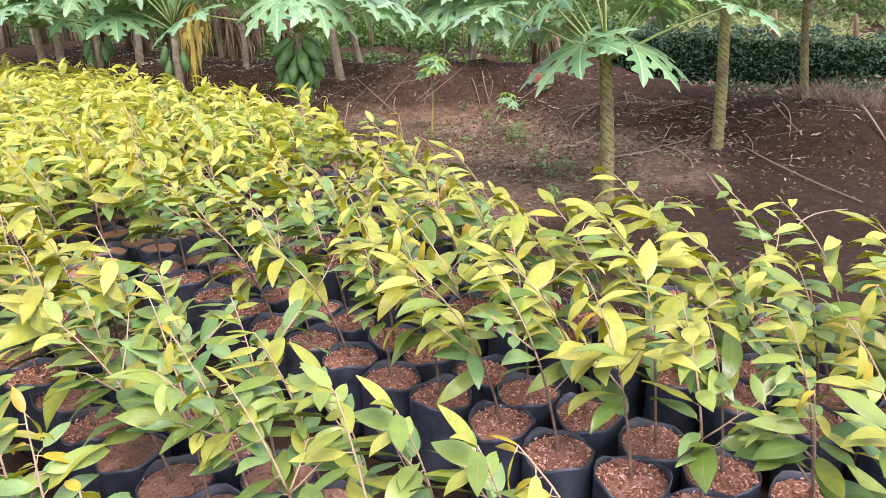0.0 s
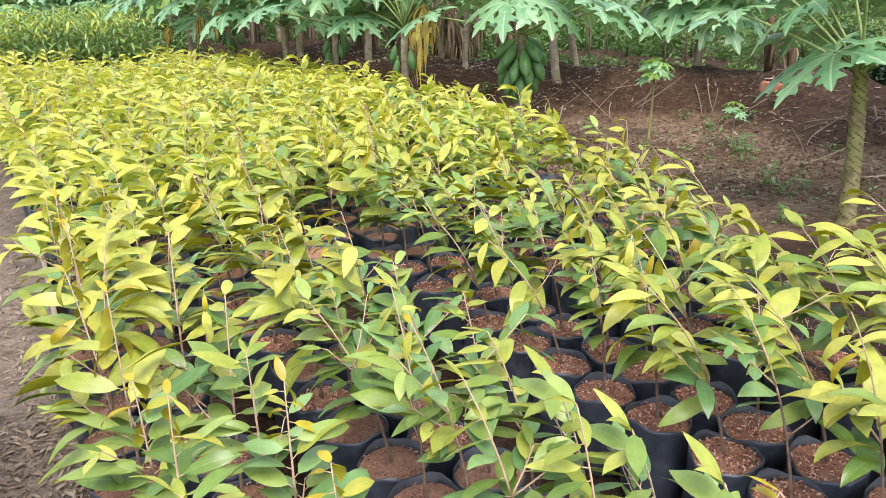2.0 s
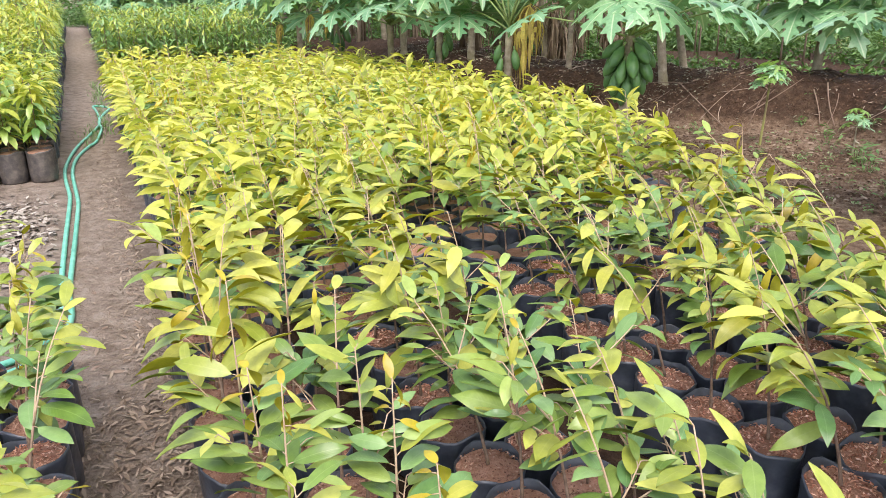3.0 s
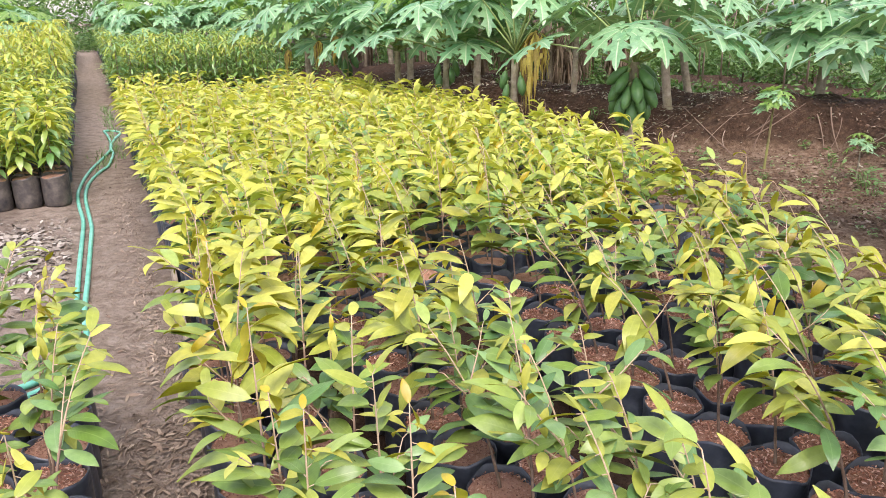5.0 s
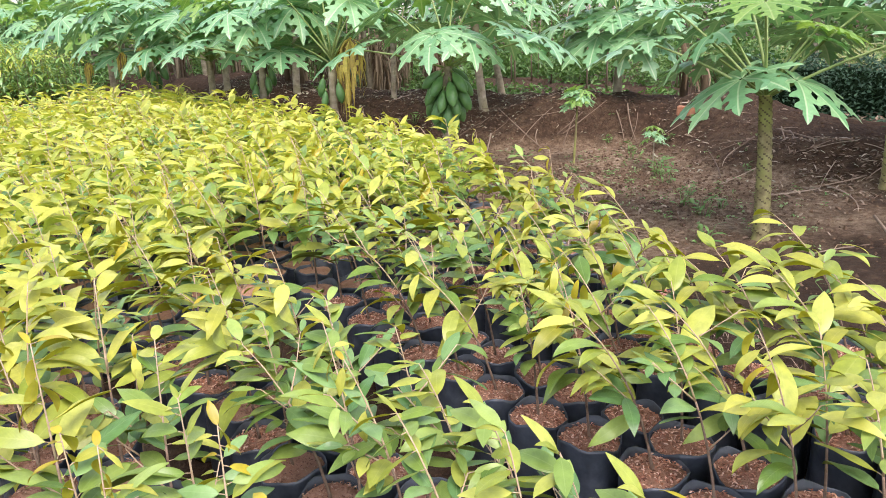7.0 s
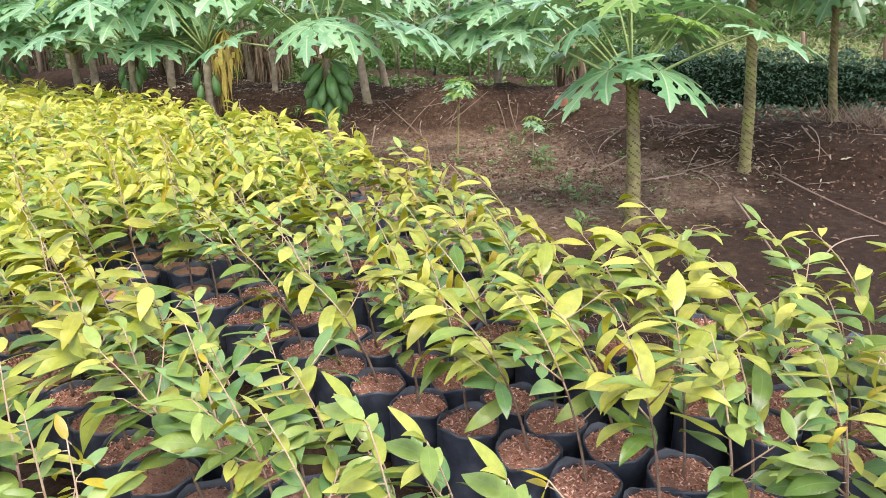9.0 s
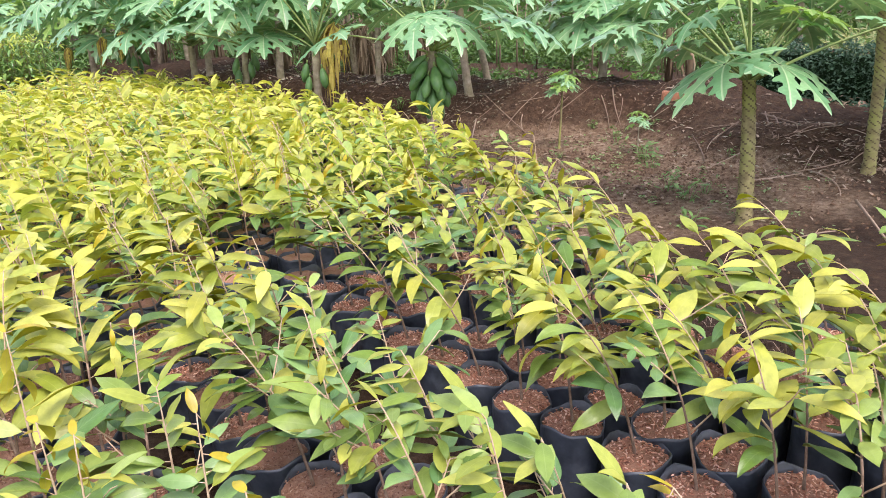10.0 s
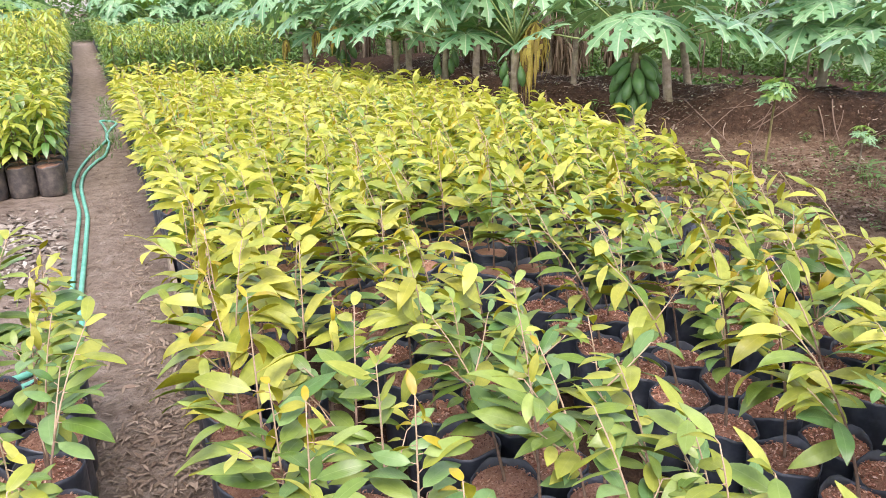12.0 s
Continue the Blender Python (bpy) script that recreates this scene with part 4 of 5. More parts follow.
M["hedge"] = leaf_material("hedge_leaf", (0.018, 0.062, 0.034), (0.05, 0.13, 0.066), (0.06, 0.12, 0.05), rough=0.7, glow=0.12, veins=0.1)
# shade inside the hedge, put into a near-black colour
M["gloom"] = plain_material("hedge_core_shade", [(0.3, (0.006, 0.012, 0.006)), (0.7, (0.015, 0.03, 0.014))], 30, 1.0, 40, 1.0, 0.05, spec=0.0)
M["weed"] = leaf_material("weed_leaf", (0.08, 0.20, 0.04), (0.18, 0.33, 0.09), (0.25, 0.38, 0.15), rough=0.5, glow=0.3, veins=0.2)
M["bush"] = leaf_material("bush_leaf", (0.045, 0.135, 0.028), (0.16, 0.30, 0.07), (0.2, 0.3, 0.1), rough=0.5, glow=0.25, veins=0.15)
M["field"] = leaf_material("field_leaf", (0.36, 0.40, 0.18), (0.54, 0.56, 0.32), (0.4, 0.5, 0.2), rough=0.6, glow=0.3, veins=0.1)
M["dead"] = plain_material("dead_plant_fibre", [(0.0, (0.09, 0.055, 0.035)), (0.5, (0.22, 0.15, 0.10)), (1.0, (0.42, 0.33, 0.24))], 30, 0.9, per_piece=0.75)
M["stick"] = plain_material("dead_stalk", [(0.0, (0.12, 0.075, 0.05)), (0.5, (0.24, 0.165, 0.115)), (1.0, (0.44, 0.35, 0.26))], 18, 0.85, 60, 0.5, 0.004, per_piece=0.6)
M["sheath"] = plain_material("withered_sheath", [(0.0, (0.075, 0.045, 0.022)), (0.5, (0.18, 0.125, 0.072)), (1.0, (0.38, 0.30, 0.20))], 30, 0.9, per_piece=0.75)
M["clod"] = plain_material("earth_clod", [(0.2, (0.07, 0.038, 0.022)), (0.6, (0.15, 0.09, 0.052)), (0.9, (0.25, 0.165, 0.105))], 30, 0.95, per_piece=0.5)


def build_hedge():
    r = np.random.default_rng(5)
    line = [(8.9, 5.3, 0.80), (9.5, 3.6, 0.78), (10.3, 1.6, 0.68), (11.2, -0.9, 0.60)]
    pts, sizes = [], []
    core = Mesh()
    inner = Mesh()
    for (x0, y0, h0), (x1, y1, h1) in zip(line, line[1:]):
        n = 8000
        u = r.uniform(0, 1, n)
        d = np.array([y1 - y0, x0 - x1]) / math.hypot(x1 - x0, y1 - y0)
        across = r.uniform(-0.42, 0.42, n)
        top = h0 + (h1 - h0) * u + 0.05 * np.sin(u * 17) + 0.04 * np.sin(u * 41 + 1)
        z = -0.1 + (top + 0.1) * r.uniform(0, 1, n) ** 0.7
        pts.append(np.stack([x0 + (x1 - x0) * u + d[0] * across, y0 + (y1 - y0) * u + d[1] * across, z], 1))
        sizes.append(r.uniform(0.035, 0.075, n))
        for k in range(14):
            v = (k + 0.5) / 14
            x, y = x0 + (x1 - x0) * v, y0 + (y1 - y0) * v
            core.tube([(x, y, ground_z(x, y) - 0.02), (x + 0.03, y, 0.3), (x + r.uniform(-0.1, 0.1), y + 0.1, 0.55)], [0.02, 0.015, 0.006], 5)
        # near-black sheet added for the deep shade between the leaves, closes the see-through
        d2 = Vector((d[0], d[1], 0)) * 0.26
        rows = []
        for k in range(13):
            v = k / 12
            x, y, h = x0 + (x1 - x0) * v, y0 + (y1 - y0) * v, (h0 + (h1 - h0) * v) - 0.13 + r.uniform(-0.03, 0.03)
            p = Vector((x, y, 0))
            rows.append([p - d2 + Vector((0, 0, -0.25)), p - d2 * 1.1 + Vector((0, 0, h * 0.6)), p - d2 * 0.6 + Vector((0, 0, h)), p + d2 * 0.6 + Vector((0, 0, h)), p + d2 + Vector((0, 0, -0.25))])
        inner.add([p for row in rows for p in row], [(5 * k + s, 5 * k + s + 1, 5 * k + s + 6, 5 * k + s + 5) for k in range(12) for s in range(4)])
    hedge = foliage("hedge", np.concatenate(pts), np.concatenate(sizes), [M["hedge"]], "dense dark green clipped hedge behind the earth ridge", "hedge", 6)
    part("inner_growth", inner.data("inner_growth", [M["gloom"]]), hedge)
    part("branches", core.data("branches", [M["stem"]]), hedge)


build_hedge()


def thicket(name, boxes, mats, label, seed, size=(0.06, 0.14), slender=0.42):
    r = np.random.default_rng(seed)
    pts, sizes = [], []
    for x0, x1, y0, y1, h, n in boxes:
        # clumps with gaps between them
        clumps = max(4, int((x1 - x0) * (y1 - y0) * 1.2))
        cx, cy, ch, cr = r.uniform(x0, x1, clumps), r.uniform(y0, y1, clumps), h * r.uniform(0.45, 1.1, clumps), r.uniform(0.35, 0.8, clumps)
        k = r.integers(0, clumps, n)
        rad = cr[k] * np.sqrt(r.uniform(0, 1, n))
        a = r.uniform(0, 2 * np.pi, n)
        z = ch[k] * r.uniform(0.02, 1, n) ** 0.8 * (1 - 0.35 * (rad / cr[k]) ** 2)
        pts.append(np.stack([cx[k] + rad * np.cos(a), cy[k] + rad * np.sin(a), z], 1))
        sizes.append(r.uniform(*size, n))
    return foliage(name, np.concatenate(pts), np.concatenate(sizes), mats, label, "undergrowth", seed + 1, slender=slender)


thicket("undergrowth", [(9.5, 14.5, 6.5, 12, 1.2, 12000), (7.5, 12, 10.5, 16, 1.2, 10000), (7.6, 9.6, 6.8, 10.2, 0.5, 2200), (6.9, 8.2, 8.9, 11, 0.45, 1200), (5.8, 9, 14.5, 19, 1.2, 9000), (3.3, 5, 15.5, 20, 0.9, 5000), (-2.2, 1.6, 36.5, 38.5, 1.4, 5000)], [M["bush"], M["weed"], M["bush"]], "tangled green weeds and shrubs under the trees", 51)
thicket("hedge_scrub", [(8.6, 9.2, 2.4, 4.6, 0.34, 2600), (9.1, 9.9, 0.4, 2.6, 0.34, 3000), (9.7, 10.6, -1.6, 0.5, 0.34, 3000)], [M["hedge"], M["hedge"], M["dead"]], "dark low scrub along the foot of the hedge", 57, (0.04, 0.10))
stems = Mesh()
rp = random.Random(55)
for _ in range(22):
    x, y = rp.uniform(8.0, 12.5), rp.uniform(7.5, 14.5)
    h = rp.uniform(1.4, 2.4)
    stems.tube([(x, y, ground_z(x, y) - 0.02), (x + rp.uniform(-0.1, 0.1), y, h * 0.5), (x + rp.uniform(-0.25, 0.25), y + rp.uniform(-0.2, 0.2), h)], [rp.uniform(0.012, 0.022), 0.011, 0.006], 6)
tagged(new("thicket_stems", stems.data("thicket_stems", [M["dead"]])), "thin brown stems rising among the weeds", "stems", kind="stuff")
thicket("field_crop", [(15, 28, -6, 7, 0.3, 16000), (15, 28, 7, 14, 0.5, 8000)], [M["field"], M["field"], M["weed"]], "pale yellow-green low crop in an open field", 61, (0.10, 0.24), 0.25)
r = np.random.default_rng(71)
far = []
for k in range(90):
    a = radians(-40 + 150 * k / 90)
    d = r.uniform(26, 36) if abs(a) > 0.08 else r.uniform(40, 46)
    h, w = r.uniform(2.5, 4.5), r.uniform(1.2, 2.2)
    n = 900
    t = r.uniform(0, 1, n)
    q = r.normal(0, 1, (n, 2)) * w * (0.35 + 0.4 * np.sin(np.pi * t))[:, None]
    far.append(np.stack([d * math.sin(a) + q[:, 0], d * math.cos(a) + q[:, 1], t * h], 1))
far = np.concatenate(far)
foliage("far_trees", far, r.uniform(0.14, 0.36, len(far)), [M["bush"], M["bush"], M["weed"]], "distant belt of green trees around the plantation", "trees", 72)


def dead_strips(name, spots, label, seed):
    """Brown withered leaf sheaths hanging round old stems."""
    rg = random.Random(seed)
    m = Mesh()
    for x, y, h, count in spots:
        z = ground_z(x, y)
        m.tube([(x, y, z - 0.02), (x + 0.03, y, z + h * 0.6), (x, y + 0.05, z + h)], [0.05, 0.04, 0.03], 7)
        for _ in range(count):
            a, r0 = rg.uniform(0, 6.28), rg.uniform(0.03, 0.16)
            px, py, top, l, w = x + r0 * math.cos(a), y + r0 * math.sin(a), z + h * rg.uniform(0.5, 1.1), h * rg.uniform(0.3, 0.8), rg.uniform(0.005, 0.017)
            t = Vector((-math.sin(a), math.cos(a), 0)) * w
            out = Vector((math.cos(a), math.sin(a), 0)) * rg.uniform(0.02, 0.12)
            p0, p1, p2 = Vector((px, py, top)), Vector((px, py, top - l * 0.5)) + out, Vector((px, py, max(z, top - l))) + out * 0.6
            m.add([p0 - t, p0 + t, p1 - t, p1 + t, p2 - t * 0.3, p2 + t * 0.3], [(0, 1, 3, 2), (2, 3, 5, 4)])
    return tagged(new(name, m.data(name, [M["sheath"]])), label, "dead plants", kind="stuff")


def dry_brush(x, y, spread, count, seed):
    """A clump of fine dead twigs."""
    rg = random.Random(seed)
    m = Mesh()
    for _ in range(count):
        px, py = x + rg.gauss(0, spread), y + rg.gauss(0, spread)
        z = ground_z(px, py)
        a, l = rg.uniform(0, 6.28), rg.uniform(0.12, 0.34)
        d = Vector((math.cos(a) * 0.6, math.sin(a) * 0.6, rg.uniform(0.2, 1.0))).normalized() * l
        p = Vector((px, py, z - 0.01))
        m.tube([p, p + d * 0.5 + Vector((rg.gauss(0, 0.02), rg.gauss(0, 0.02), 0)), p + d], [0.003, 0.0024, 0.0012], 4)
    return tagged(new("dry_brush", m.data("dry_brush", [M["dead"]])), "clump of fine brown dead twigs on the earth slope", "dead plants", kind="stuff")


dry_brush(7.75, 1.75, 0.26, 420, 8)
rg = random.Random(9)
spots = [(7.95, 5.45, 0.62, 30), (8.15, 5.3, 0.45, 16), (13.0, 3.0, 0.9, 8), (13.6, 4.4, 0.9, 8), (12.8, 1.2, 0.8, 8), (14.0, 2.1, 0.9, 6)]
spots += [(rg.uniform(5.2, 8.2), rg.uniform(10.2, 13.5), rg.uniform(0.5, 1.1), 34) for _ in range(26)]
spots += [(rg.uniform(4.6, 6.2), rg.uniform(13.0, 16), rg.uniform(0.6, 1.1), 24) for _ in range(10)]
dead_strips("withered_stems", spots, "brown withered banana stems with shredded hanging sheaths", 10)


# ---- sticks, litter and weeds on the earth ----
def stick(points, radius=0.012, label="dry grey-brown leaf stalk lying on the earth"):
    m = Mesh()
    pts = [Vector(p) for p in points]
    line = []
    for i in range(7):
        u = i / 6
        p = pts[0].lerp(pts[-1], u)
        if len(pts) == 3:
            p = (1 - u) ** 2 * pts[0] + 2 * u * (1 - u) * pts[1] + u * u * pts[2]
        line.append(p)
    m.tube(line, [0.52 * radius * (1.15 - 0.55 * i / 6) for i in range(7)], 7)
    ob = new("dead_stalk", m.data("dead_stalk", [M["stick"]]))
    return tagged(ob, label, "stick", "dead stalks on the ground")


def lying(a, b, bow=0.0, radius=0.011, lift=0.0):
    (x0, y0), (x1, y1) = a, b
    mx, my = (x0 + x1) / 2 + bow * (y1 - y0), (y0 + y1) / 2 - bow * (x1 - x0)
    r0 = radius * 0.6
    za, zm, zb = ground_z(x0, y0) + r0, ground_z(mx, my), ground_z(x1, y1) + r0
    zm = max(zm + r0 + 0.01, (za + zb) / 2)
    return stick([(x0, y0, za + lift), (mx, my, zm + lift * 0.5), (x1, y1, zb)], radius)


lying((4.92, 1.93), (4.05, 1.28), 0.0, 0.017, 0.12)
lying((5.45, 6.2), (4.95, 5.72), 0.0, 0.016, 0.10)
lying((5.97, 6.64), (5.61, 5.51), 0.02, 0.017)
lying((6.75, 5.35), (6.52, 5.02), 0.1, 0.014, 0.06)
lying((6.62, 5.4), (6.46, 5.14), -0.1, 0.012, 0.04)
lying((6.02, 5.73), (6.59, 5.67), 0.08, 0.012, 0.0)
lying((6.06, 5.68), (6.66, 5.58), 0.05, 0.013, 0.0)
lying((5.98, 5.6), (6.5, 5.75), -0.08, 0.010, 0.0)
lying((6.34, 3.58), (6.06, 3.67), 0.0, 0.015, 0.03)
lying((7.0, 3.72), (6.49, 2.78), -0.03, 0.016)
lying((6.98, 3.55), (6.42, 2.9), 0.06, 0.012)
lying((6.85, 3.6), (6.3, 3.22), 0.05, 0.013, 0.08)
lying((6.85, 3.52), (6.28, 3.16), -0.05, 0.012, 0.07)
lying((6.15, 2.1), (5.2, 1.0), 0.05, 0.014)
lying((5.99, 2.73), (5.44, 2.24), -0.18, 0.013)
lying((4.45, 1.17), (4.97, 1.03), -0.2, 0.009)
lying((6.91, 2.17), (6.44, 1.76), 0.1, 0.012, 0.05)
lying((6.85, 2.1), (6.4, 1.85), -0.15, 0.009, 0.05)
lying((6.86, 1.45), (6.5, 1.15), 0.0, 0.015, 0.06)
lying((5.41, 2.91), (5.91, 2.75), 0.15, 0.013)
lying((5.7, 3.5), (6.2, 3.95), 0.05, 0.012)
lying((4.6, 1.9), (4.0, 2.0), 0.1, 0.008)
rg = random.Random(19)
for _ in range(95):
    y = rg.uniform(0.6, 11.5)
    x = foot_x(y) + rg.uniform(0.0, 1.3)
    a, l = rg.uniform(0, 6.28), rg.uniform(0.15, 0.6)
    lying((x, y), (x + l * math.cos(a), y + l * math.sin(a)), rg.uniform(-0.2, 0.2), rg.uniform(0.005, 0.011))


def litter(name, spots, size, mat, label, seed, thin=0.4):
    """Curled dry leaf pieces lying on the ground."""
    rg = random.Random(seed)
    m = Mesh()
    for x, y in spots:
        s = rg.uniform(*size)
        q = pose(x, y, ground_z(x, y) + 0.004 + s * 0.06, rg.uniform(-28, 28), rg.uniform(-28, 28), rg.uniform(0, 360))
        w = s * thin * rg.uniform(0.6, 1.2)
        m.add([q @ Vector(p) for p in ((-s / 2, 0, 0), (-s * 0.1, -w / 2, s * 0.10), (s * 0.25, -w * 0.35, s * 0.12), (s / 2, 0, 0.0), (s * 0.2, w * 0.4, s * 0.10), (-s * 0.15, w / 2, s * 0.08))], [(0, 1, 5), (1, 2, 4, 5), (2, 3, 4)])
    return tagged(new(name, m.data(name, [mat])), label, "litter", kind="stuff")


rg = random.Random(29)
spots = []
for _ in range(1500):
    y = rg.uniform(0.2, 12)
    spots.append((foot_x(y) + rg.gauss(0.6, 0.7), y))
spots += [(6.25 + rg.gauss(0, 0.35), 2.65 + rg.gauss(0, 0.45)) for _ in range(480)]
spots += [(rg.uniform(2.6, 6.2), rg.uniform(0.3, 6)) for _ in range(420)] + [(rg.gauss(2.8, 0.3), rg.uniform(0.2, 2.4)) for _ in range(300)]
spots += [(4.6 + rg.gauss(0, 0.6), 8.4 + rg.gauss(0, 0.9)) for _ in range(400)]
spots += [(4.9 + rg.gauss(0, 0.9), 3.9 + rg.gauss(0, 1.2)) for _ in range(700)]
spots = [p for p in spots if p[1] > 2.25 or rg.random() < 0.3]
litter("dry_leaf_litter", spots, (0.02, 0.07), M["dead"], "scattered dry brown leaf litter on the earth", 30)
M["pale_litter"] = plain_material("pale_dry_leaf", [(0.0, (0.11, 0.085, 0.06)), (0.5, (0.26, 0.225, 0.175)), (1.0, (0.52, 0.48, 0.40))], 30, 0.8, per_piece=0.8)
heap = [(-0.78 + rg.gauss(0, 0.17), 5.25 + rg.gauss(0, 0.38)) for _ in range(1500)]
heap = [(min(x, -0.42), y) for x, y in heap]
litter("dry_leaf_heap", heap, (0.025, 0.08), M["pale_litter"], "heap of pale grey-brown dry leaves beside the path", 31, 0.45)
M["straw"] = plain_material("path_straw", [(0.0, (0.13, 0.09, 0.06)), (0.5, (0.25, 0.19, 0.135)), (1.0, (0.44, 0.36, 0.27))], 30, 0.85, per_piece=0.8)
straw = [(rg.uniform(-0.34, 0.06), rg.uniform(1.3, 9.0)) for _ in range(900)] + [(rg.uniform(-0.3, 0.06), rg.uniform(1.3, 2.75)) for _ in range(1300)] + [(0.03 - abs(rg.gauss(0, 0.09)), rg.uniform(1.2, 6.5)) for _ in range(1100)]
litter("path_straw", straw, (0.008, 0.055), M["straw"], "bits of straw and dry leaf on the path", 32, 0.22)
M["grey_litter"] = plain_material("grey_leaf_litter", [(0.0, (0.10, 0.085, 0.05)), (0.5, (0.25, 0.23, 0.15)), (1.0, (0.46, 0.44, 0.32))], 30, 0.85, per_piece=0.8)
pale = [(rg.uniform(3.3, 7.2), rg.uniform(6.2, 12.5)) for _ in range(3800)] + [(foot_x(y) + rg.gauss(0.5, 0.6), y) for y in (rg.uniform(1.5, 7) for _ in range(500))]
litter("grey_leaf_litter", pale, (0.02, 0.07), M["grey_litter"], "pale grey-green fallen leaves under the papaya trees", 34, 0.35)


twigs = [(6.22 + rg.gauss(0, 0.2), 2.55 + rg.gauss(0, 0.3)) for _ in range(110)] + [(foot_x(y) + rg.gauss(0.5, 0.45), y) for y in (rg.uniform(1.0, 9.5) for _ in range(260))]
litter("broken_twigs", twigs, (0.05, 0.14), M["straw"], "broken pale twigs and stalks littering the earth slope", 36, 0.10)


def clods(spots, seed):
    rg = random.Random(seed)
    m = Mesh()
    for x, y in spots:
        s = rg.uniform(0.004, 0.016) * (1.5 if rg.random() < 0.06 else 1.0)
        q = pose(x, y, ground_z(x, y) + s * 0.25, rg.uniform(0, 90), rg.uniform(0, 90), rg.uniform(0, 360))
        k = [rg.uniform(0.6, 1.2) * s for _ in range(6)]
        m.add([q @ Vector(p) for p in ((k[0], 0, 0), (-k[1], 0, 0), (0, k[2], 0), (0, -k[3], 0), (0, 0, k[4]), (0, 0, -k[5]))], [(0, 2, 4), (2, 1, 4), (1, 3, 4), (3, 0, 4), (2, 0, 5), (1, 2, 5), (3, 1, 5), (0, 3, 5)])
    return tagged(new("earth_clods", m.data("earth_clods", [M["clod"]], False)), "small crumbled clods of red-brown earth", "earth", kind="stuff")


spots = [(rg.uniform(2.5, 8), rg.uniform(0.2, 8)) for _ in range(2600)] + [(foot_x(y) + rg.gauss(0.3, 0.5), y) for y in (rg.uniform(0.3, 11) for _ in range(2200))]
spots += [(4.9 + rg.gauss(0, 0.7), 4.1 + rg.gauss(0, 0.9)) for _ in range(2600)]
clods(spots, 33)


def weed(x, y, size, rg, leaves=12):
    base = new("weed")
    base.matrix_basis = pose(x, y, ground_z(x, y), 0, 0, rg.uniform(0, 360)) @ Matrix.Diagonal((size, size, size, 1))
    for k in range(leaves):
        s = rg.uniform(0.035, 0.075)
        h = rg.uniform(0.01, 0.09)
        q = Matrix.Translation((rg.gauss(0, 0.035), rg.gauss(0, 0.035), h)) @ Euler((rg.uniform(-0.4, 0.4), -rg.uniform(-0.2, 0.8), rg.uniform(0, 6.28))).to_matrix().to_4x4() @ Matrix.Diagonal((s, s, s, 1))
        part("leaf", WEED_LEAF[rg.randrange(5)], base, q)
        m = Mesh()
        m.tube([q.translation, (q.translation.x * 0.4, q.translation.y * 0.4, -0.01)], [0.0012, 0.0016], 4)
        part("stalk", m.data("stalk", [M["weed"]]), base)
    return tagged(base, "small green broad-leaved weed growing from bare earth", "weed", "weeds on the bare earth")


WEED_LEAF = [s.data("leaf", [M["weed"]]) for s in LEAF_SHAPES]
for k, (x, y, s) in enumerate([(5.5, 4.0, 1.3), (5.42, 3.9, 1.5), (5.3, 3.75, 1.2), (4.72, 3.2, 1.2), (4.6, 2.95, 1.3), (4.83, 2.95, 1.0), (5.9, 4.25, 1.0), (5.9, 4.6, 1.1), (4.0, 2.55, 1.3), (5.3, 5.65, 1.0), (5.15, 5.4, 1.0), (5.05, 3.35, 0.9), (6.3, 4.95, 1.0), (5.05, 4.6, 0.7), (6.4, 4.6, 1.3), (6.6, 4.4, 1.2), (3.7, 1.6, 1.2), (3.2, 1.4, 1.3), (2.9, 0.9, 1.2), (5.95, 3.4, 0.8), (6.35, 5.3, 0.9), (5.2, 7.3, 1.4), (4.9, 7.6, 1.2), (5.8, 7.6, 1.6), (4.5, 9.6, 1.8), (5.0, 9.2, 1.6)]):
    weed(x, y, s, rg)

sprouts = []
for _ in range(260):
    x, y = 5.0 + rg.gauss(0, 0.75), 4.0 + rg.gauss(0, 1.0)
    if x > bed_right(y) + 0.3:
        sprouts += [(x + rg.gauss(0, 0.02), y + rg.gauss(0, 0.02), ground_z(x, y) + rg.uniform(0.005, 0.03)) for _ in range(rg.randrange(3, 8))]
M["sprout"] = leaf_material("sprout_leaf", (0.20, 0.30, 0.12), (0.36, 0.46, 0.24), (0.4, 0.5, 0.3), rough=0.5, glow=0.3, veins=0.1)
foliage("sprouts", sprouts, [rg.uniform(0.015, 0.04) for _ in sprouts], [M["sprout"], M["weed"]], "tiny pale green sprouts scattered over the bare earth", "weeds", 83, flat=0.4, slender=0.5)

grass = [(0.03 + rg.gauss(0, 0.05), rg.uniform(8.6, 14)) for _ in range(500)] + [(-0.13 + rg.gauss(0, 0.07), rg.gauss(8.6, 0.3)) for _ in range(150)]
gm = Mesh()
for x, y in grass:
    z, a, l = ground_z(x, y), rg.uniform(0, 6.28), rg.uniform(0.02, 0.07)
    d, t = Vector((math.cos(a), math.sin(a), 0)), Vector((-math.sin(a), math.cos(a), 0)) * 0.004
    p = Vector((x, y, z))
    gm.add([p - t, p + t, p + d * l * 0.3 + Vector((0, 0, l * 0.7)) + t * 0.7, p + d * l * 0.3 + Vector((0, 0, l * 0.7)) - t * 0.7, p + d * l * 0.8 + Vector((0, 0, l))], [(0, 1, 2, 3), (3, 2, 4)])
tagged(new("grass_tufts", gm.data("grass_tufts", [M["weed"]])), "thin tufts of green grass along the path edge", "grass", kind="stuff")

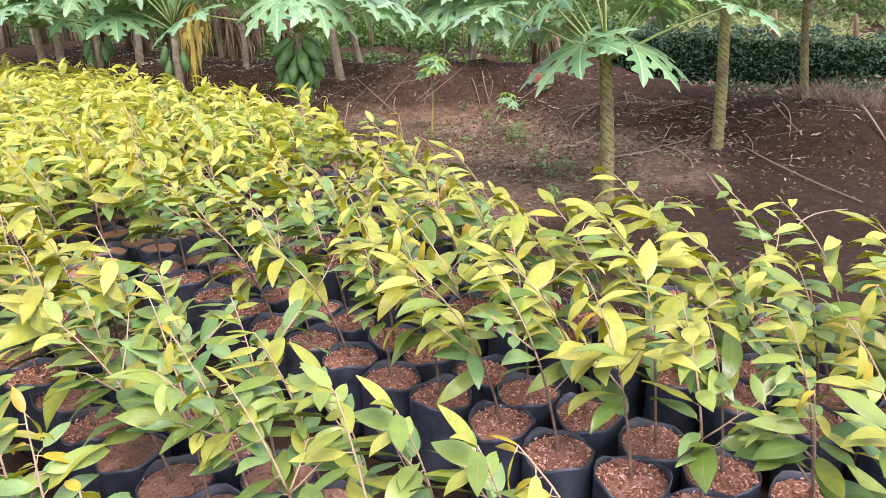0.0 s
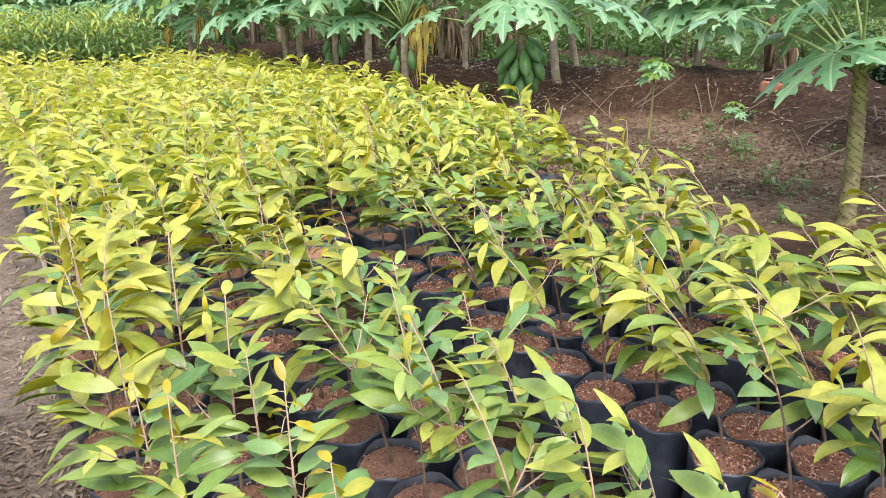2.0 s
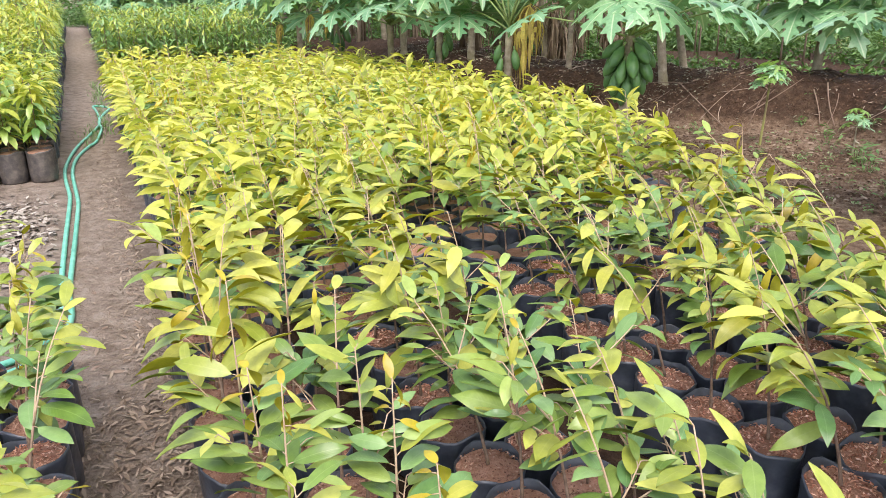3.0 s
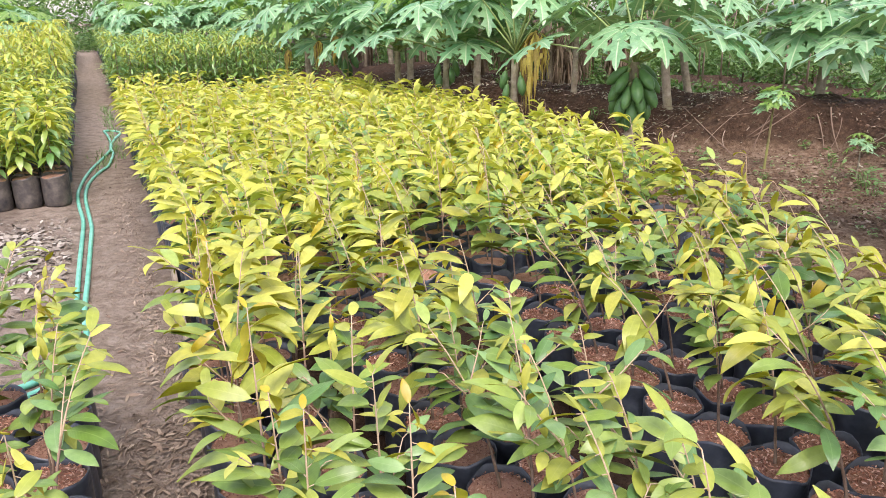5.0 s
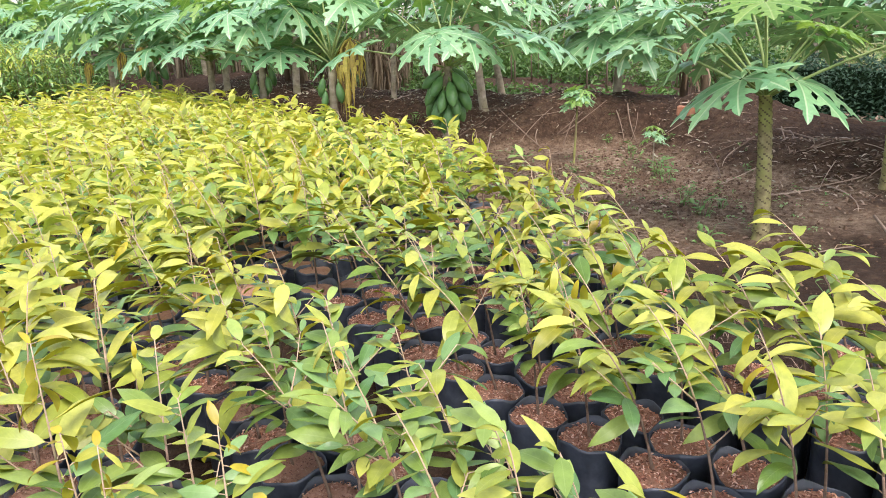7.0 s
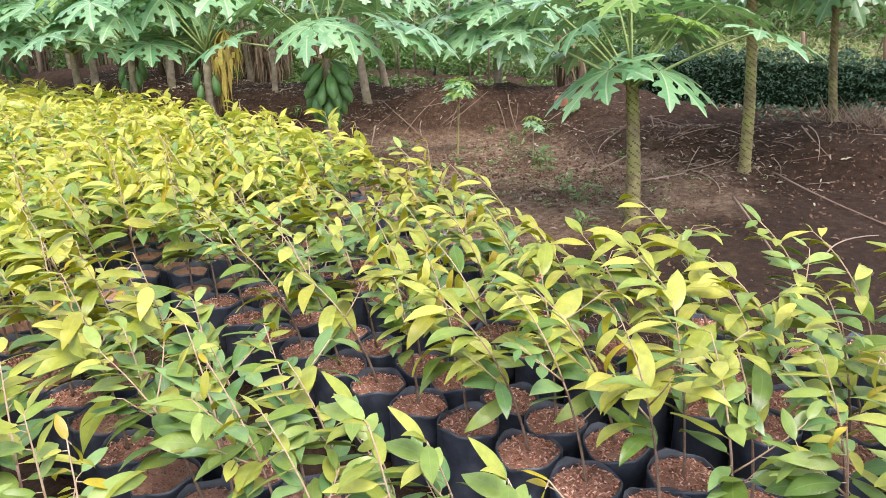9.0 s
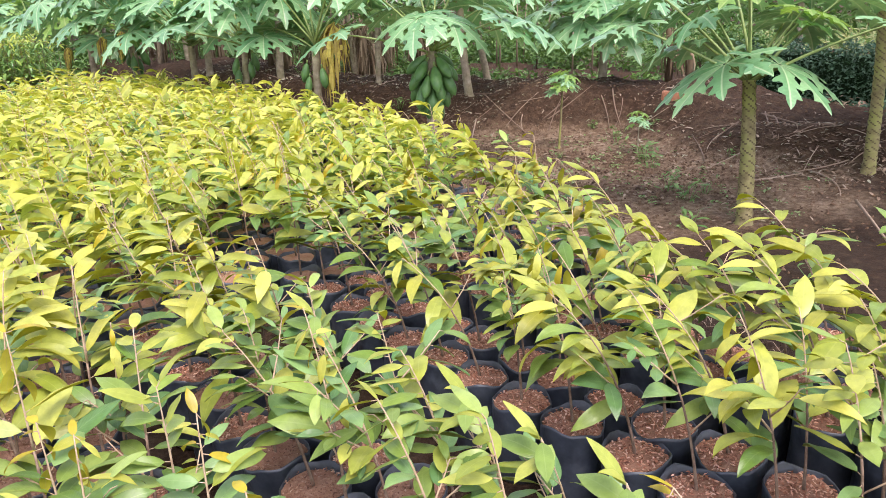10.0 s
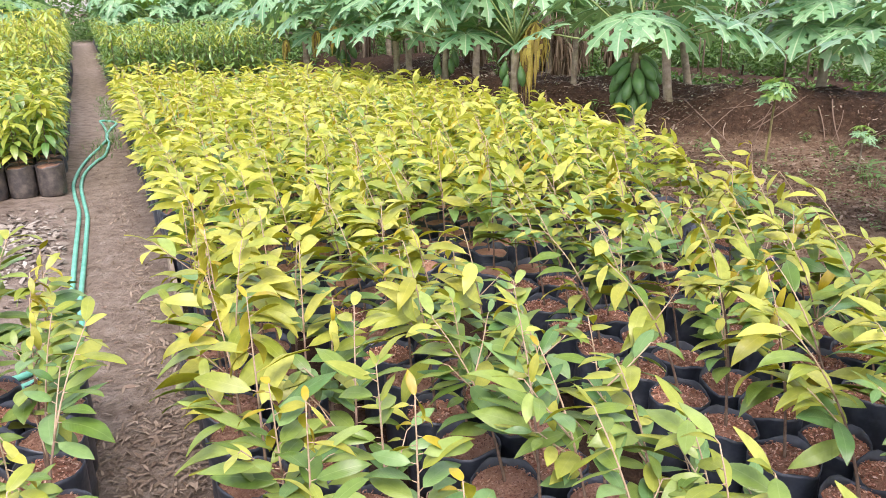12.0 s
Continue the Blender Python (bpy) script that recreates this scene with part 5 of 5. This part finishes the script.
straw = Mesh()
for _ in range(420):
    x, y = rg.gauss(2.78, 0.17), rg.uniform(0.1, 2.3)
    if x < bed_right(y) + 0.08:
        continue
    z, a, l = ground_z(x, y), rg.uniform(0, 6.28), rg.uniform(0.04, 0.13)
    d, t = Vector((math.cos(a), math.sin(a), 0)), Vector((-math.sin(a), math.cos(a), 0)) * 0.0016
    p, up = Vector((x, y, z)), Vector((0, 0, l * rg.uniform(0.1, 0.5)))
    straw.add([p - t, p + t, p + d * l * 0.5 + up + t, p + d * l * 0.5 + up - t, p + d * l + up * 0.6], [(0, 1, 2, 3), (3, 2, 4)])
tagged(new("dry_grass", straw.data("dry_grass", [M["stick"]])), "dry straw-coloured grass at the edge of the bed", "grass", kind="stuff")

# ---- hose, edging board, brick, fallen leaves on the path ----
M["hose"] = plain_material("green_hose", [(0.3, (0.07, 0.39, 0.27)), (0.7, (0.22, 0.60, 0.45))], 12, 0.35, 40, 0.1, 0.002)


def curve_points(ctrl, per=8):
    pts = [Vector(c) for c in ctrl]
    out = []
    for i in range(len(pts) - 1):
        p0, p1, p2, p3 = pts[max(i - 1, 0)], pts[i], pts[i + 1], pts[min(i + 2, len(pts) - 1)]
        for k in range(per):
            t = k / per
            out.append(0.5 * ((2 * p1) + (p2 - p0) * t + (2 * p0 - 5 * p1 + 4 * p2 - p3) * t * t + (3 * p1 - p0 - 3 * p2 + p3) * t ** 3))
    return out + [pts[-1]]


def build_hose():
    one = [(-1.1, 3.28), (-0.62, 3.22), (-0.43, 3.36), (-0.37, 3.62), (-0.375, 4.0), (-0.365, 4.5), (-0.356, 4.959), (-0.339, 5.615), (-0.335, 6.03), (-0.367, 6.634), (-0.373, 7.044), (-0.328, 7.587), (-0.25, 8.141), (-0.158, 8.636), (-0.081, 9.051), (-0.029, 9.397), (-0.029, 9.994), (-0.044, 10.569), (-0.061, 10.972)]
    two = [(0.115, 10.696), (0.026, 10.111), (-0.038, 9.489), (-0.024, 9.019), (-0.055, 8.614), (-0.099, 8.22), (-0.183, 7.946), (-0.282, 7.425), (-0.316, 6.919), (-0.302, 6.392), (-0.28, 5.827), (-0.284, 5.508), (-0.302, 4.968), (-0.315, 4.5), (-0.335, 4.0), (-0.325, 3.6), (-0.4, 3.28), (-0.6, 3.12), (-1.1, 3.15)]
    r = 0.0145
    ctrl = [(x, y, ground_z(x, y) + r) for x, y in one + two]
    line = curve_points(ctrl)
    m = Mesh()
    m.tube(line, [r] * len(line), 9)
    return tagged(new("garden_hose", m.data("garden_hose", [M["hose"]])), "long green garden hose doubled along the path", "hose")


build_hose()


def board(x0, y0, x1, y1, h, t, name, label, mat):
    bm = bmesh.new()
    bmesh.ops.create_cube(bm, size=1.0)
    l = math.hypot(x1 - x0, y1 - y0)
    bmesh.ops.scale(bm, vec=(t, l, h), verts=bm.verts)
    bmesh.ops.subdivide_edges(bm, edges=[e for e in bm.edges if abs((e.verts[0].co - e.verts[1].co).y) > l * 0.9], cuts=9)
    rgb = random.Random(4)
    for v in bm.verts:
        v.co += Vector((0.004 * math.sin(v.co.y * 3.1) + rgb.uniform(-0.0015, 0.0015), 0, 0.005 * math.sin(v.co.y * 2.3) * (v.co.z > 0)))
    bmesh.ops.bevel(bm, geom=[e for e in bm.edges], offset=0.002, segments=1, affect="EDGES")
    me = bpy.data.meshes.new(name)
    bm.to_mesh(me)
    bm.free()
    me.materials.append(mat)
    ob = new(name, me)
    xm, ym = (x0 + x1) / 2, (y0 + y1) / 2
    ob.matrix_basis = pose(xm, ym, ground_z(xm, ym) + h / 2 - 0.006, 0, 0, -math.degrees(math.atan2(x1 - x0, y1 - y0)))
    return tagged(ob, label, "board")


M["wood"] = plain_material("weathered_board", [(0.25, (0.26, 0.20, 0.13)), (0.55, (0.40, 0.33, 0.23)), (0.8, (0.50, 0.43, 0.32))], 7, 0.85, 45, 0.4, 0.003)
board(0.082, 2.97, 0.132, 4.35, 0.15, 0.02, "edging_board", "weathered pale board edging the sapling bed", M["wood"])

M["brick"] = plain_material("orange_brick", [(0.3, (0.26, 0.105, 0.055)), (0.7, (0.42, 0.20, 0.11))], 25, 0.9, 80, 0.6, 0.004)


def build_brick():
    bm = bmesh.new()
    bmesh.ops.create_cube(bm, size=1.0)
    bmesh.ops.scale(bm, vec=(0.23, 0.11, 0.10), verts=bm.verts)
    bmesh.ops.bevel(bm, geom=list(bm.edges), offset=0.012, segments=2, affect="EDGES")
    me = bpy.data.meshes.new("brick_block")
    bm.to_mesh(me)
    bm.free()
    me.materials.append(M["brick"])
    ob = new("brick_block", me)
    ob.matrix_basis = pose(6.80, 4.60, ground_z(6.80, 4.60) + 0.028, 4, 6, -52)
    return tagged(ob, "orange clay block half buried in the earth ridge", "brick")


build_brick()
for k, (x, y, s) in enumerate([(-0.19, 3.0, 0.07), (-0.20, 3.45, 0.06), (-0.22, 3.95, 0.08), (-0.10, 3.2, 0.06), (-0.22, 3.1, 0.05), (-0.02, 4.7, 0.05), (-0.12, 2.6, 0.06), (-0.05, 5.6, 0.07), (-0.18, 6.4, 0.06)]):
    m = Mesh()
    m.put(LEAF_SHAPES[(k * 2) % 5], Matrix.Diagonal((s, s, s, 1)))
    ob = new("fallen_leaf", m.data("fallen_leaf", [M["stick"]]))
    ob.matrix_basis = pose(x, y, ground_z(x, y) + 0.004, 0, 6, 53 * k)
    tagged(ob, "pale dry fallen leaf lying on the path", "fallen leaf", "fallen leaves on the path")
